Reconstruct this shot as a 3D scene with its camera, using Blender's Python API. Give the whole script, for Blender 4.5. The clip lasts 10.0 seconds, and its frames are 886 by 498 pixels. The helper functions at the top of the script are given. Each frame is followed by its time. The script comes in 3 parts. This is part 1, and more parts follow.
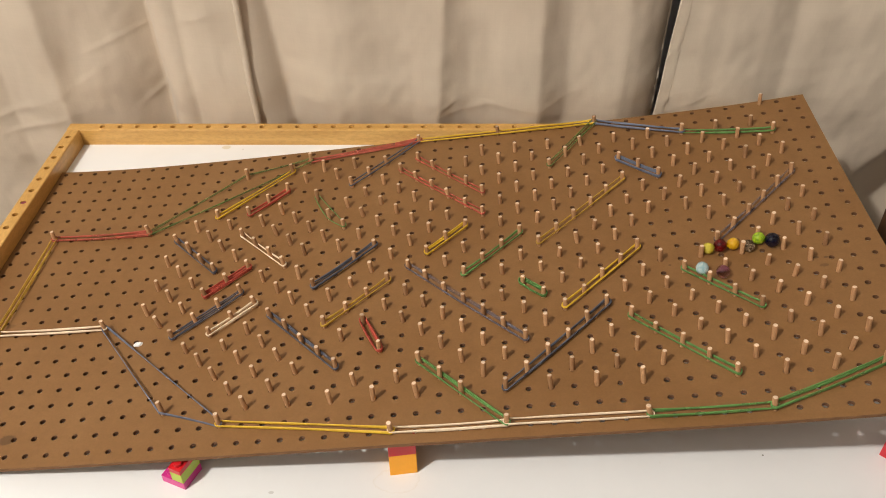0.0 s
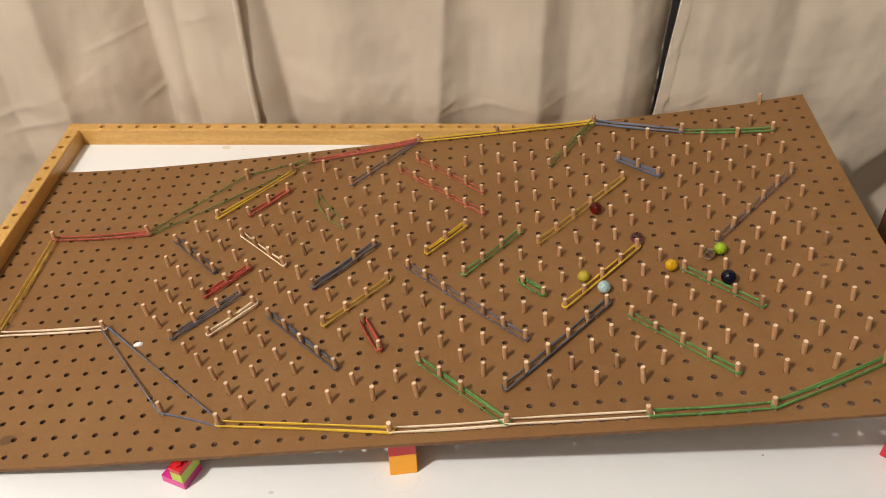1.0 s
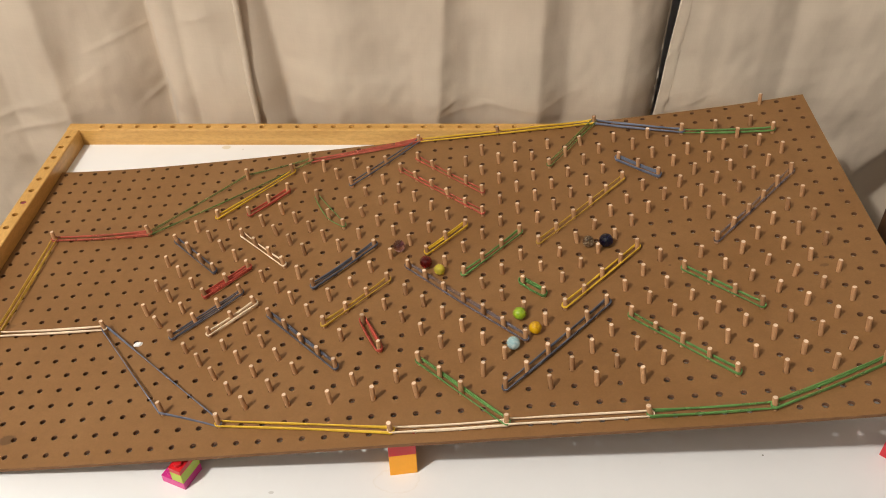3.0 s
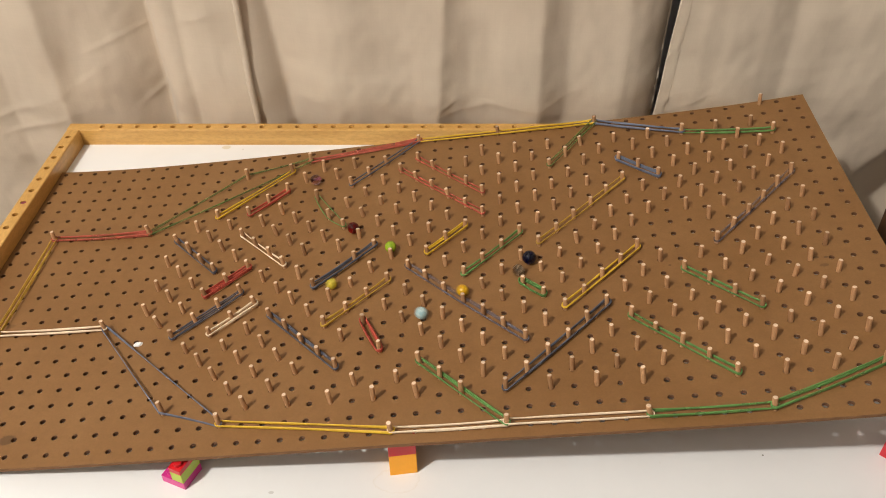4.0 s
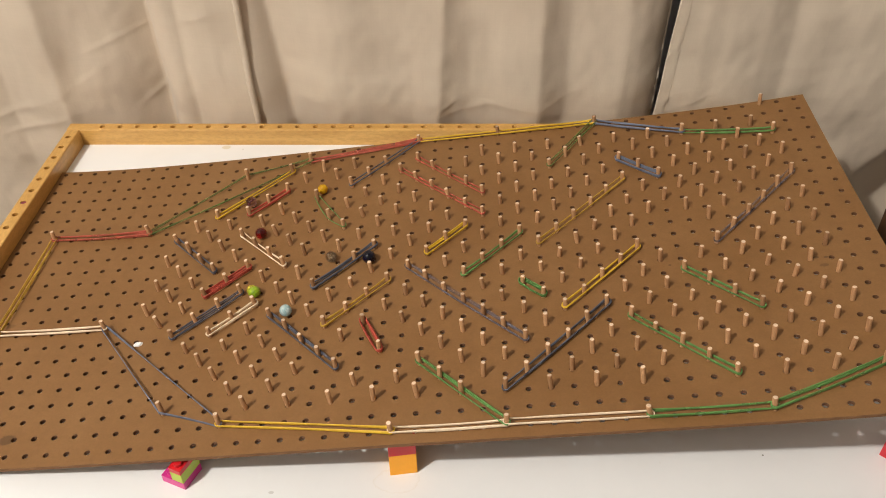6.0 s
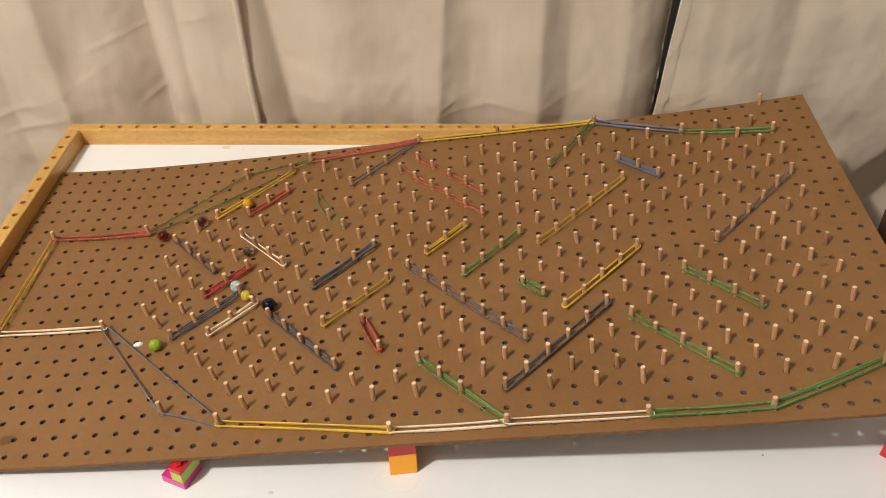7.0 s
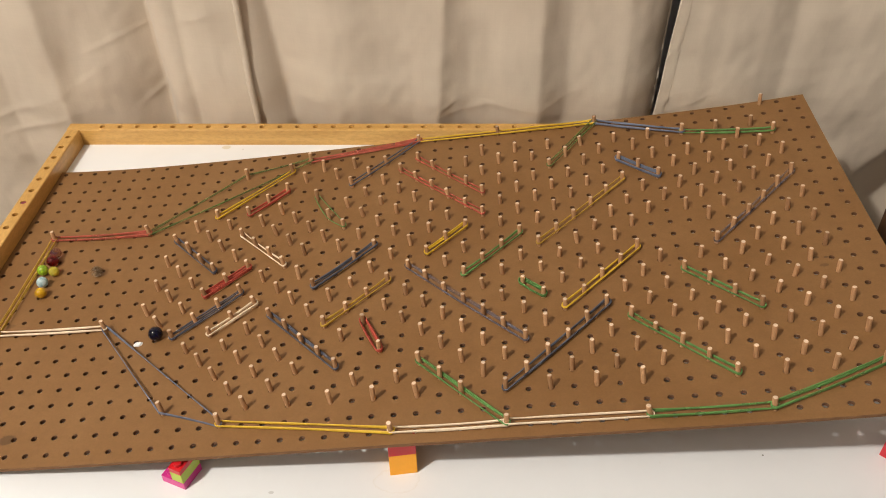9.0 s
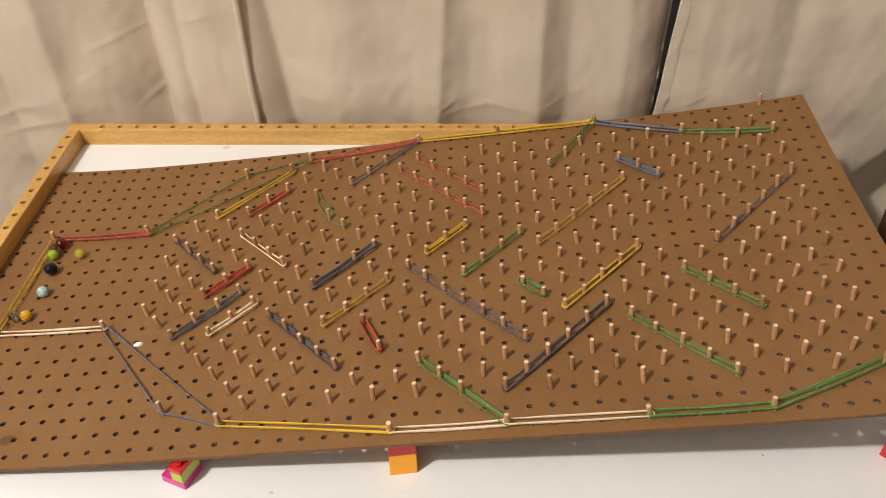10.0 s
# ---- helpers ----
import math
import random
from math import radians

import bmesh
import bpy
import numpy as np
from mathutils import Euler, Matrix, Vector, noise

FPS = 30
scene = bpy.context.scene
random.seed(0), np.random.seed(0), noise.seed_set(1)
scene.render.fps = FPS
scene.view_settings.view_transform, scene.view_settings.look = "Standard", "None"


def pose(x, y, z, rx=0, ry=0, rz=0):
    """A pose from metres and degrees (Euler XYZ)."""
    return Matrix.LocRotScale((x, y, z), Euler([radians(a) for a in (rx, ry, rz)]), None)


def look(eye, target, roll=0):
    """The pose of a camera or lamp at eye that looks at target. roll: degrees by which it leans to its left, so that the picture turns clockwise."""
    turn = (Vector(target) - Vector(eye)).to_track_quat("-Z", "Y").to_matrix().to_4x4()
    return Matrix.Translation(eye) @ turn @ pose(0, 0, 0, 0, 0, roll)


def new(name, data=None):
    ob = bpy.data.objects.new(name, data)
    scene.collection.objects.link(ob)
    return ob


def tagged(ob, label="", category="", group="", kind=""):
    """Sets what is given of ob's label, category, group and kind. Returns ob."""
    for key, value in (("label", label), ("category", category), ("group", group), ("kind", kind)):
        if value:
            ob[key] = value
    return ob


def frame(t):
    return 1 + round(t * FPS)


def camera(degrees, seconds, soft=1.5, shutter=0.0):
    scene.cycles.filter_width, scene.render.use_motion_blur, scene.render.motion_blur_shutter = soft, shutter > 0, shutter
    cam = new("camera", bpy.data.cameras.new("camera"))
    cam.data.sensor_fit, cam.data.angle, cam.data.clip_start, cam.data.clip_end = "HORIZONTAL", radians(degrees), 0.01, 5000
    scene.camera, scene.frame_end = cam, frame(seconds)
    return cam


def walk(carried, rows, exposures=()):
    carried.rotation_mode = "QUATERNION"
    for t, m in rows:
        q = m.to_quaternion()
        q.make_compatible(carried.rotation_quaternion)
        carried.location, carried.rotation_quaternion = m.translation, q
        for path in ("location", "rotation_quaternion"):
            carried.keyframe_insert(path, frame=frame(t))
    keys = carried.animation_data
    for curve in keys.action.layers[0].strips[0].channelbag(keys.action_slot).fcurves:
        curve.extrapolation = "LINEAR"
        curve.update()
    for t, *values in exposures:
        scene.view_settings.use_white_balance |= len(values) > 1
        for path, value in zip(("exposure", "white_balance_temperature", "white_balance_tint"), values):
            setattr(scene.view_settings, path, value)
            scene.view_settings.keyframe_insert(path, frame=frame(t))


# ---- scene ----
IN = 0.0254                      # one board pitch: an inch

# ---- camera: it stands still on a stand in front of the table ----
cam = camera(55.147, 10.0, soft=1.0, shutter=0.5)
EYE = Vector((0.71341, -1.28870, 0.82613))
STAND = look(EYE, EYE + Vector((-0.03562, 0.76614, -0.64169)), -1.408)
walk(cam, [(0.0, STAND), (10.0, STAND)], exposures=[(0.0, 0.0), (10.0, 0.0)])

# ---- light: one warm room lamp behind and left of the camera, in a closed room ----
world = bpy.data.worlds.new("night_room")
scene.world = world
world.use_nodes = True
world.node_tree.nodes["Background"].inputs[0].default_value = (0.9, 0.75, 0.6, 1)
world.node_tree.nodes["Background"].inputs[1].default_value = 0.02


def room_lamp(name, place, watts, radius, colour):
    data = bpy.data.lights.new(name, "POINT")
    data.shadow_soft_size, data.energy, data.color = radius, watts, colour
    ob = new(name, data)
    ob.location = place
    return ob


room_lamp("ceiling_lamp", (-1.20, -2.30, 3.20), 455, 0.07, (1.0, 0.94, 0.865))


# ---- materials ----
def node_material(name):
    m = bpy.data.materials.new(name)
    m.use_nodes = True
    t = m.node_tree
    return m, t, t.nodes["Principled BSDF"]


def add(t, kind, **sockets):
    n = t.nodes.new(kind)
    for k, v in sockets.items():
        n.inputs[k.replace("_", " ")].default_value = v
    return n


def ramp(t, source, stops):
    n = t.nodes.new("ShaderNodeValToRGB")
    el = n.color_ramp.elements
    while len(el) < len(stops):
        el.new(0.5)
    for e, (p, c) in zip(el, stops):
        e.position, e.color = p, (*c, 1) if len(c) == 3 else (c[0], c[0], c[0], 1)
    t.links.new(source, n.inputs[0])
    return n.outputs[0]


def coords(t, scale=(1, 1, 1), space="Object"):
    c, mp = t.nodes.new("ShaderNodeTexCoord"), t.nodes.new("ShaderNodeMapping")
    mp.inputs["Scale"].default_value = scale
    t.links.new(c.outputs[space], mp.inputs[0])
    return mp.outputs[0]


def noise_of(t, vec, scale, detail=4.0, rough=0.55, distort=0.0):
    n = add(t, "ShaderNodeTexNoise", Scale=scale, Detail=detail, Roughness=rough, Distortion=distort)
    t.links.new(vec, n.inputs["Vector"])
    return n.outputs["Fac"]


def mix(t, kind, fac, a, b):
    n = t.nodes.new("ShaderNodeMix")
    n.data_type, n.blend_type = "RGBA", kind
    for s, v in ((n.inputs[0], fac), (n.inputs[6], a), (n.inputs[7], b)):
        if isinstance(v, (int, float)):
            s.default_value = v
        elif isinstance(v, tuple):
            s.default_value = (*v, 1)
        else:
            t.links.new(v, s)
    return n.outputs[2]


def bump(t, b, height, strength, dist):
    n = add(t, "ShaderNodeBump", Strength=strength, Distance=dist)
    t.links.new(height, n.inputs["Height"])
    t.links.new(n.outputs[0], b.inputs["Normal"])


def spot(t, colour, centre, radii, stain, amount, hollow=0.0):
    """A stain of its own shape: an uneven blot, or a ring when hollow, at a place in the object's space."""
    c, mp, ln = t.nodes.new("ShaderNodeTexCoord"), t.nodes.new("ShaderNodeMapping"), t.nodes.new("ShaderNodeVectorMath")
    mp.inputs["Scale"].default_value = [1 / r for r in radii]
    mp.inputs["Location"].default_value = [-p / r for p, r in zip(centre, radii)]
    ln.operation = "LENGTH"
    t.links.new(c.outputs["Object"], mp.inputs[0])
    t.links.new(mp.outputs[0], ln.inputs[0])
    n = noise_of(t, mp.outputs[0], 1.6, 4.0, 0.6)
    ad = t.nodes.new("ShaderNodeMath")
    ad.operation = "MULTIPLY_ADD"
    ad.inputs[1].default_value, ad.inputs[2].default_value = 0.6, -0.3
    t.links.new(n, ad.inputs[0])
    su = t.nodes.new("ShaderNodeMath")
    su.operation = "ADD"
    t.links.new(ln.outputs["Value"], su.inputs[0])
    t.links.new(ad.outputs[0], su.inputs[1])
    half = t.nodes.new("ShaderNodeMath")
    half.operation = "MULTIPLY"
    half.inputs[1].default_value = 0.5
    t.links.new(su.outputs[0], half.inputs[0])
    stops = [(0.44, (0.0,)), (0.49, (amount,)), (0.51, (0.0,))] if hollow else [(0.40, (amount,)), (0.52, (0.0,))]
    return mix(t, "MIX", ramp(t, half.outputs[0], stops), colour, stain)


def hardboard():
    m, t, b = node_material("hardboard")
    v = coords(t)
    big = noise_of(t, v, 5.0, 4.0, 0.6)
    fine = noise_of(t, v, 420.0, 3.0, 0.7)
    fibre = noise_of(t, coords(t, (1, 1.25, 1)), 75.0, 5.0, 0.65, 0.4)
    c = ramp(t, big, [(0.28, (0.203, 0.098, 0.0325)), (0.5, (0.227, 0.112, 0.0390)), (0.75, (0.251, 0.129, 0.0475))])
    c = mix(t, "MULTIPLY", 0.35, c, ramp(t, fibre, [(0.3, (0.80, 0.78, 0.76)), (0.7, (1.08, 1.08, 1.08))]))
    c = mix(t, "MULTIPLY", 0.5, c, ramp(t, fine, [(0.3, (0.82, 0.80, 0.78)), (0.7, (1.08, 1.08, 1.08))]))
    rub = noise_of(t, coords(t, (1, 1.6, 1)), 16.0, 6.0, 0.7, 1.2)
    c = mix(t, "MIX", ramp(t, rub, [(0.70, (0.0,)), (0.82, (0.45,))]), c, (0.17, 0.085, 0.035))
    for i, j, rx, ry, a in ((5.66, 22.0, 0.011, 0.008, 0.75), (44.3, 13.9, 0.004, 0.0022, 0.8), (44.75, 13.95, 0.003, 0.002, 0.7), (44.52, 14.5, 0.006, 0.003, 0.5),
                            (37.4, 13.45, 0.0022, 0.0016, 0.7), (41.1, 10.2, 0.004, 0.0025, 0.4), (29.3, 17.4, 0.003, 0.002, 0.4), (2.2, 14.2, 0.012, 0.004, 0.35), (4.6, 6.9, 0.010, 0.006, 0.25)):
        c = spot(t, c, (i * IN, -j * IN, 0.0), (rx, ry, 0.05), (0.09, 0.045, 0.018), a)
    t.links.new(c, b.inputs["Base Color"])
    r = ramp(t, big, [(0.3, (0.46,)), (0.7, (0.60,))])
    t.links.new(r, b.inputs["Roughness"])
    b.inputs["Specular IOR Level"].default_value = 0.35
    bump(t, b, fine, 0.12, 0.0004)
    return m


def wood(name, dark, light, along, scale=1.0, rough=0.42, coat=0.15):
    m, t, b = node_material(name)
    s = [16.0, 16.0, 16.0]
    s[along] = 1.1
    v = coords(t, tuple(k * scale for k in s))
    grain = noise_of(t, v, 3.2, 6.0, 0.6, 0.9)
    s[along] = 6.0
    pores = noise_of(t, coords(t, tuple(k * 5 * scale for k in s)), 4.0, 3.0, 0.6)
    info = t.nodes.new("ShaderNodeObjectInfo")
    c = ramp(t, grain, [(0.3, dark), (0.52, tuple((a + q) / 2 for a, q in zip(dark, light))), (0.72, light)])
    c = mix(t, "MULTIPLY", 0.45, c, ramp(t, pores, [(0.32, (0.72, 0.68, 0.62)), (0.6, (1.05, 1.05, 1.05))]))
    c = mix(t, "MULTIPLY", 0.8, c, ramp(t, info.outputs["Random"], [(0.0, (0.58, 0.53, 0.48)), (0.12, (0.82, 0.78, 0.74)), (1.0, (1.12, 1.12, 1.12))]))
    t.links.new(c, b.inputs["Base Color"])
    b.inputs["Roughness"].default_value = rough
    b.inputs["Coat Weight"].default_value = coat
    b.inputs["Coat Roughness"].default_value = 0.3
    bump(t, b, grain, 0.08, 0.0006)
    return m


def white_laminate():
    m, t, b = node_material("white_laminate")
    v = coords(t)
    big = noise_of(t, v, 3.0, 5.0, 0.6)
    spots = noise_of(t, v, 34.0, 4.0, 0.75)
    c = ramp(t, big, [(0.3, (0.80, 0.80, 0.795)), (0.7, (0.86, 0.865, 0.86))])
    c = mix(t, "MULTIPLY", 1.0, c, ramp(t, spots, [(0.20, (0.85, 0.83, 0.79)), (0.30, (1.0, 1.0, 1.0))]))
    c = spot(t, c, (0.272, -0.0224, 0.0), (0.0085, 0.0065, 0.05), (0.66, 0.60, 0.42), 0.7)
    c = spot(t, c, (0.628, -0.7165, 0.0), (0.027, 0.016, 0.05), (0.72, 0.68, 0.60), 0.3, 1.0)
    c = spot(t, c, (0.4857, -0.7344, 0.0), (0.0035, 0.002, 0.05), (0.5, 0.49, 0.46), 0.6)
    c = spot(t, c, (1.0521, -0.6738, 0.0), (0.0012, 0.0012, 0.05), (0.12, 0.1, 0.08), 0.9)
    c = spot(t, c, (0.303, -0.0285, 0.0), (0.0012, 0.0012, 0.05), (0.3, 0.25, 0.18), 0.8)
    t.links.new(c, b.inputs["Base Color"])
    b.inputs["Roughness"].default_value = 0.38
    b.inputs["Specular IOR Level"].default_value = 0.4
    return m


def cloth(name, base):
    m, t, b = node_material(name)
    v = coords(t)
    weave_a = noise_of(t, coords(t, (14, 14, 900)), 1.0, 2.0)
    weave_b = noise_of(t, coords(t, (900, 14, 14)), 1.0, 2.0)
    big = noise_of(t, v, 5.0, 5.0, 0.6)
    c = ramp(t, big, [(0.3, tuple(0.92 * k for k in base)), (0.7, base)])
    c = mix(t, "MULTIPLY", 0.2, c, ramp(t, weave_a, [(0.35, (0.92, 0.92, 0.915)), (0.65, (1.03, 1.03, 1.03))]))
    c = mix(t, "MULTIPLY", 0.2, c, ramp(t, weave_b, [(0.35, (0.93, 0.93, 0.925)), (0.65, (1.03, 1.03, 1.03))]))
    t.links.new(c, b.inputs["Base Color"])
    b.inputs["Roughness"].default_value = 0.85
    b.inputs["Specular IOR Level"].default_value = 0.15
    b.inputs["Sheen Weight"].default_value = 0.15
    bump(t, b, noise_of(t, v, 26.0, 6.0, 0.65), 0.25, 0.004)
    return m


def rubber(name, colour, cover=1.0):
    """Stretched rubber; where it is thin it lets part of the ground show through."""
    m, t, b = node_material(name)
    v = coords(t)
    n = noise_of(t, v, 90.0, 3.0, 0.6)
    c = mix(t, "MULTIPLY", 0.6, colour, ramp(t, n, [(0.3, (0.72, 0.70, 0.68)), (0.7, (1.1, 1.1, 1.1))]))
    t.links.new(c, b.inputs["Base Color"])
    b.inputs["Roughness"].default_value = 0.45
    b.inputs["Specular IOR Level"].default_value = 0.4
    if cover < 1.0:
        thin = noise_of(t, v, 38.0, 2.0, 0.5)
        t.links.new(ramp(t, thin, [(0.35, (cover - 0.16,)), (0.65, (min(1.0, cover + 0.14),))]), b.inputs["Alpha"])
    return m


def plastic(name, colour):
    m, t, b = node_material(name)
    n = noise_of(t, coords(t), 60.0, 4.0, 0.6)
    c = mix(t, "MULTIPLY", 0.3, colour, ramp(t, n, [(0.3, (0.85, 0.85, 0.85)), (0.7, (1.05, 1.05, 1.05))]))
    t.links.new(c, b.inputs["Base Color"])
    b.inputs["Roughness"].default_value = 0.28
    return m


def plain(name, colour, rough=0.8):
    m, t, b = node_material(name)
    n = noise_of(t, coords(t), 9.0, 5.0, 0.6)
    c = mix(t, "MULTIPLY", 0.5, colour, ramp(t, n, [(0.3, (0.85, 0.84, 0.83)), (0.7, (1.05, 1.05, 1.05))]))
    t.links.new(c, b.inputs["Base Color"])
    b.inputs["Roughness"].default_value = rough
    return m


def glass(name, colour, clear=1.0, rough=0.02):
    m, t, b = node_material(name)
    n = noise_of(t, coords(t), 130.0, 2.0, 0.5, 1.5)
    c = mix(t, "MULTIPLY", 0.5, colour, ramp(t, n, [(0.35, (0.8, 0.8, 0.8)), (0.65, (1.1, 1.1, 1.1))]))
    t.links.new(c, b.inputs["Base Color"])
    b.inputs["Transmission Weight"].default_value = clear
    b.inputs["Roughness"].default_value = rough
    b.inputs["IOR"].default_value = 1.5
    return m


HARDBOARD = hardboard()
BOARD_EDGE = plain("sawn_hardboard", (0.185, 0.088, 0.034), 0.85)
# brown hardboard of the hole walls, darkened beyond the sawn edge to paint in shade
BOARD_HOLE_SHADE = plain("shaded_hole_hardboard", (0.125, 0.055, 0.022), 0.9)
PINE = wood("varnished_pine", (0.56, 0.300, 0.072), (0.73, 0.440, 0.135), 0, 1.0, 0.36, 0.3)
BIRCH = wood("birch_dowel", (0.41, 0.215, 0.100), (0.61, 0.365, 0.190), 2, 4.0, 0.6, 0.0)
PLUG = plain("dark_pink_plug", (0.26, 0.05, 0.07), 0.6)
BIRCH_END = wood("birch_end_grain", (0.66, 0.49, 0.34), (0.80, 0.63, 0.47), 0, 6.0, 0.7, 0.0)
LAMINATE = white_laminate()
LINEN = cloth("beige_linen", (0.665, 0.566, 0.448))
# tones of the unseen walls and ceiling, set by how much fill they bounce
WALL_PAINT = plain("wall_paint", (0.22, 0.21, 0.195))
CEILING_PAINT = plain("ceiling_paint", (0.34, 0.335, 0.325))
CARPET = plain("brown_carpet", (0.20, 0.15, 0.11), 0.95)
BACK_PAINT = plain("back_wall_paint", (0.5, 0.51, 0.55), 0.6)
BROWN_WOOD = wood("brown_stained_wood", (0.10, 0.045, 0.02), (0.20, 0.10, 0.045), 2, 1.0, 0.45, 0.1)
PAPER = plain("white_paper", (0.85, 0.84, 0.82), 0.9)
RUBBER = {
    "red": rubber("red_rubber", (0.50, 0.085, 0.055), 0.9), "yellow": rubber("yellow_rubber", (0.72, 0.46, 0.035)),
    "green": rubber("green_rubber", (0.145, 0.335, 0.095), 0.74), "olive": rubber("olive_rubber", (0.16, 0.25, 0.065), 0.55),
    "blue": rubber("blue_rubber", (0.120, 0.130, 0.168), 0.80), "grey_blue": rubber("faded_blue_rubber", (0.22, 0.21, 0.26), 0.27),
    "white": rubber("cream_rubber", (0.90, 0.74, 0.53)), "pale_blue": rubber("pale_blue_rubber", (0.175, 0.205, 0.285), 0.78),
    "coral": rubber("coral_rubber", (0.58, 0.125, 0.08), 0.66), "gold": rubber("gold_rubber", (0.66, 0.41, 0.06), 0.78),
}
BRICK = {k: plastic(k + "_plastic", c) for k, c in (("magenta", (0.62, 0.035, 0.25)), ("lime", (0.42, 0.55, 0.03)),
         ("red", (0.60, 0.012, 0.018)), ("orange", (0.98, 0.41, 0.003)), ("crimson", (0.62, 0.02, 0.035)))}


# ---- mesh helpers ----
def mesh_from(name, verts, faces, material, smooth=False):
    me = bpy.data.meshes.new(name)
    me.from_pydata(verts, [], faces)
    me.materials.append(material)
    if smooth:
        me.polygons.foreach_set("use_smooth", [True] * len(me.polygons))
    me.update()
    return me


def part(name, bm, material, parent=None, label=""):
    """One bmesh as one mesh object under a thing or a part."""
    me = bpy.data.meshes.new(name)
    bmesh.ops.recalc_face_normals(bm, faces=bm.faces)
    bm.to_mesh(me)
    bm.free()
    me.materials.append(material)
    ob = new(name, me)
    ob.parent = parent
    return tagged(ob, label)


def box(size, centre=(0, 0, 0), edge=0.0, seg=2):
    bm = bmesh.new()
    bmesh.ops.create_cube(bm, size=1)
    bmesh.ops.scale(bm, vec=size, verts=bm.verts)
    if edge:
        bmesh.ops.bevel(bm, geom=list(bm.edges), offset=edge, segments=seg, profile=0.6, affect="EDGES")
    bmesh.ops.translate(bm, vec=centre, verts=bm.verts)
    return bm


def empty(name, m):
    ob = new(name)
    ob.empty_display_size = 0.02
    ob.matrix_world = m
    return ob


# ---- the board's frame: x along its length, y across it, z out of it ----
TURN = Matrix(((0.99237968, 0.00231319, -0.12319590), (-0.00197775, 0.99999400, 0.00284501), (0.12320174, -0.00257968, 0.99237829)))
BOARD = Matrix.Translation((0.02189, -0.12126, -0.00553)) @ TURN.to_4x4()
COLS, ROWS, THICK = 48, 24, 0.0048


def sag(i, j):
    """The slight warp of the sheet, in metres out of its plane."""
    u, v = (i - 23.5) / 23.5, (j - 11.5) / 11.5
    w = -0.2517 * u * u - 0.0349 * u * v + 0.1761 * v * v - 0.0803 * u ** 3 - 0.0805 * u * u * v + 0.0606 * u * v * v + 0.5339 * u ** 4
    return w * IN


def on_board(i, j, h=0.0):
    """A place in the board's frame, h metres above its face, at column i and row j."""
    return Vector((i * IN, -j * IN, sag(i, j) + h))


def build_pegboard():
    """One sheet: round each hole a ring of faces out to the half-way lines between the holes."""
    verts, faces, core, index, n, r = [], [], [], {}, 16, 0.0034
    edges = {"left": [], "right": [], "back": [], "front": []}

    def vert(key, place):
        if key not in index:
            index[key] = len(verts)
            verts.append(tuple(place))
        return index[key]

    for j in range(ROWS):
        for i in range(COLS):
            rr = r * random.Random(j * 97 + i).uniform(0.95, 1.05)
            rings = []
            for k in range(n):
                c, s = math.cos(2 * math.pi * k / n), math.sin(2 * math.pi * k / n)
                q = 1 / max(abs(c), abs(s))
                bx, by = max(i + (0.60 if i == COLS - 1 and c > 0 else 0.5) * c * q, -0.43), j - (0.66 if j == ROWS - 1 and s < 0 else 0.32 if j == 0 and s > 0 else 0.5) * s * q
                hx, hy, ox, oy = i + rr / IN * c, j - rr / IN * s, i + (rr + 0.0004) / IN * c, j - (rr + 0.0004) / IN * s
                name = (round(bx * 1000), round(by * 1000))
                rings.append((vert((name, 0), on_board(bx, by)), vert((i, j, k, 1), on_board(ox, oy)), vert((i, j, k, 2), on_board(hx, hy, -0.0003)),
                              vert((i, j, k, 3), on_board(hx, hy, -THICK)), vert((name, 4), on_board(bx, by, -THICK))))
            for k in range(n):
                a, b = rings[k], rings[(k + 1) % n]
                for d in range(4):
                    faces.append((a[d], b[d], b[d + 1], a[d + 1]))
                    # 1: hole wall, in the brown with shade painted in
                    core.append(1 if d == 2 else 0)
                for side, there in (("left", i == 0 and k in (6, 7, 8, 9)), ("right", i == COLS - 1 and k in (14, 15, 0, 1)),
                                    ("back", j == 0 and k in (2, 3, 4, 5)), ("front", j == ROWS - 1 and k in (10, 11, 12, 13))):
                    if there:
                        edges[side].append((a[0], a[4], b[4], b[0]))
    board = empty("pegboard", BOARD)
    tagged(board, "brown hardboard pegboard propped at a slant on the white table", "pegboard")
    me = mesh_from("sheet", verts, faces, HARDBOARD)
    me.materials.append(BOARD_HOLE_SHADE)
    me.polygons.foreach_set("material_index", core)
    new("sheet", me).parent = board
    for side, quads in edges.items():
        used = sorted({k for q in quads for k in q})
        where = {k: n for n, k in enumerate(used)}
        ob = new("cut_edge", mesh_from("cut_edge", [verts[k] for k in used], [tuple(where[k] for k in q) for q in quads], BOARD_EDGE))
        ob.parent = board
        tagged(ob, "sawn hardboard edge")
    return board


# ---- the table: white top, pine rails with drilled holes ----
TABLE_FRONT, TABLE_RIGHT = -1.0, 1.228
RAIL_TOP, PITCH = 0.0312, 0.032


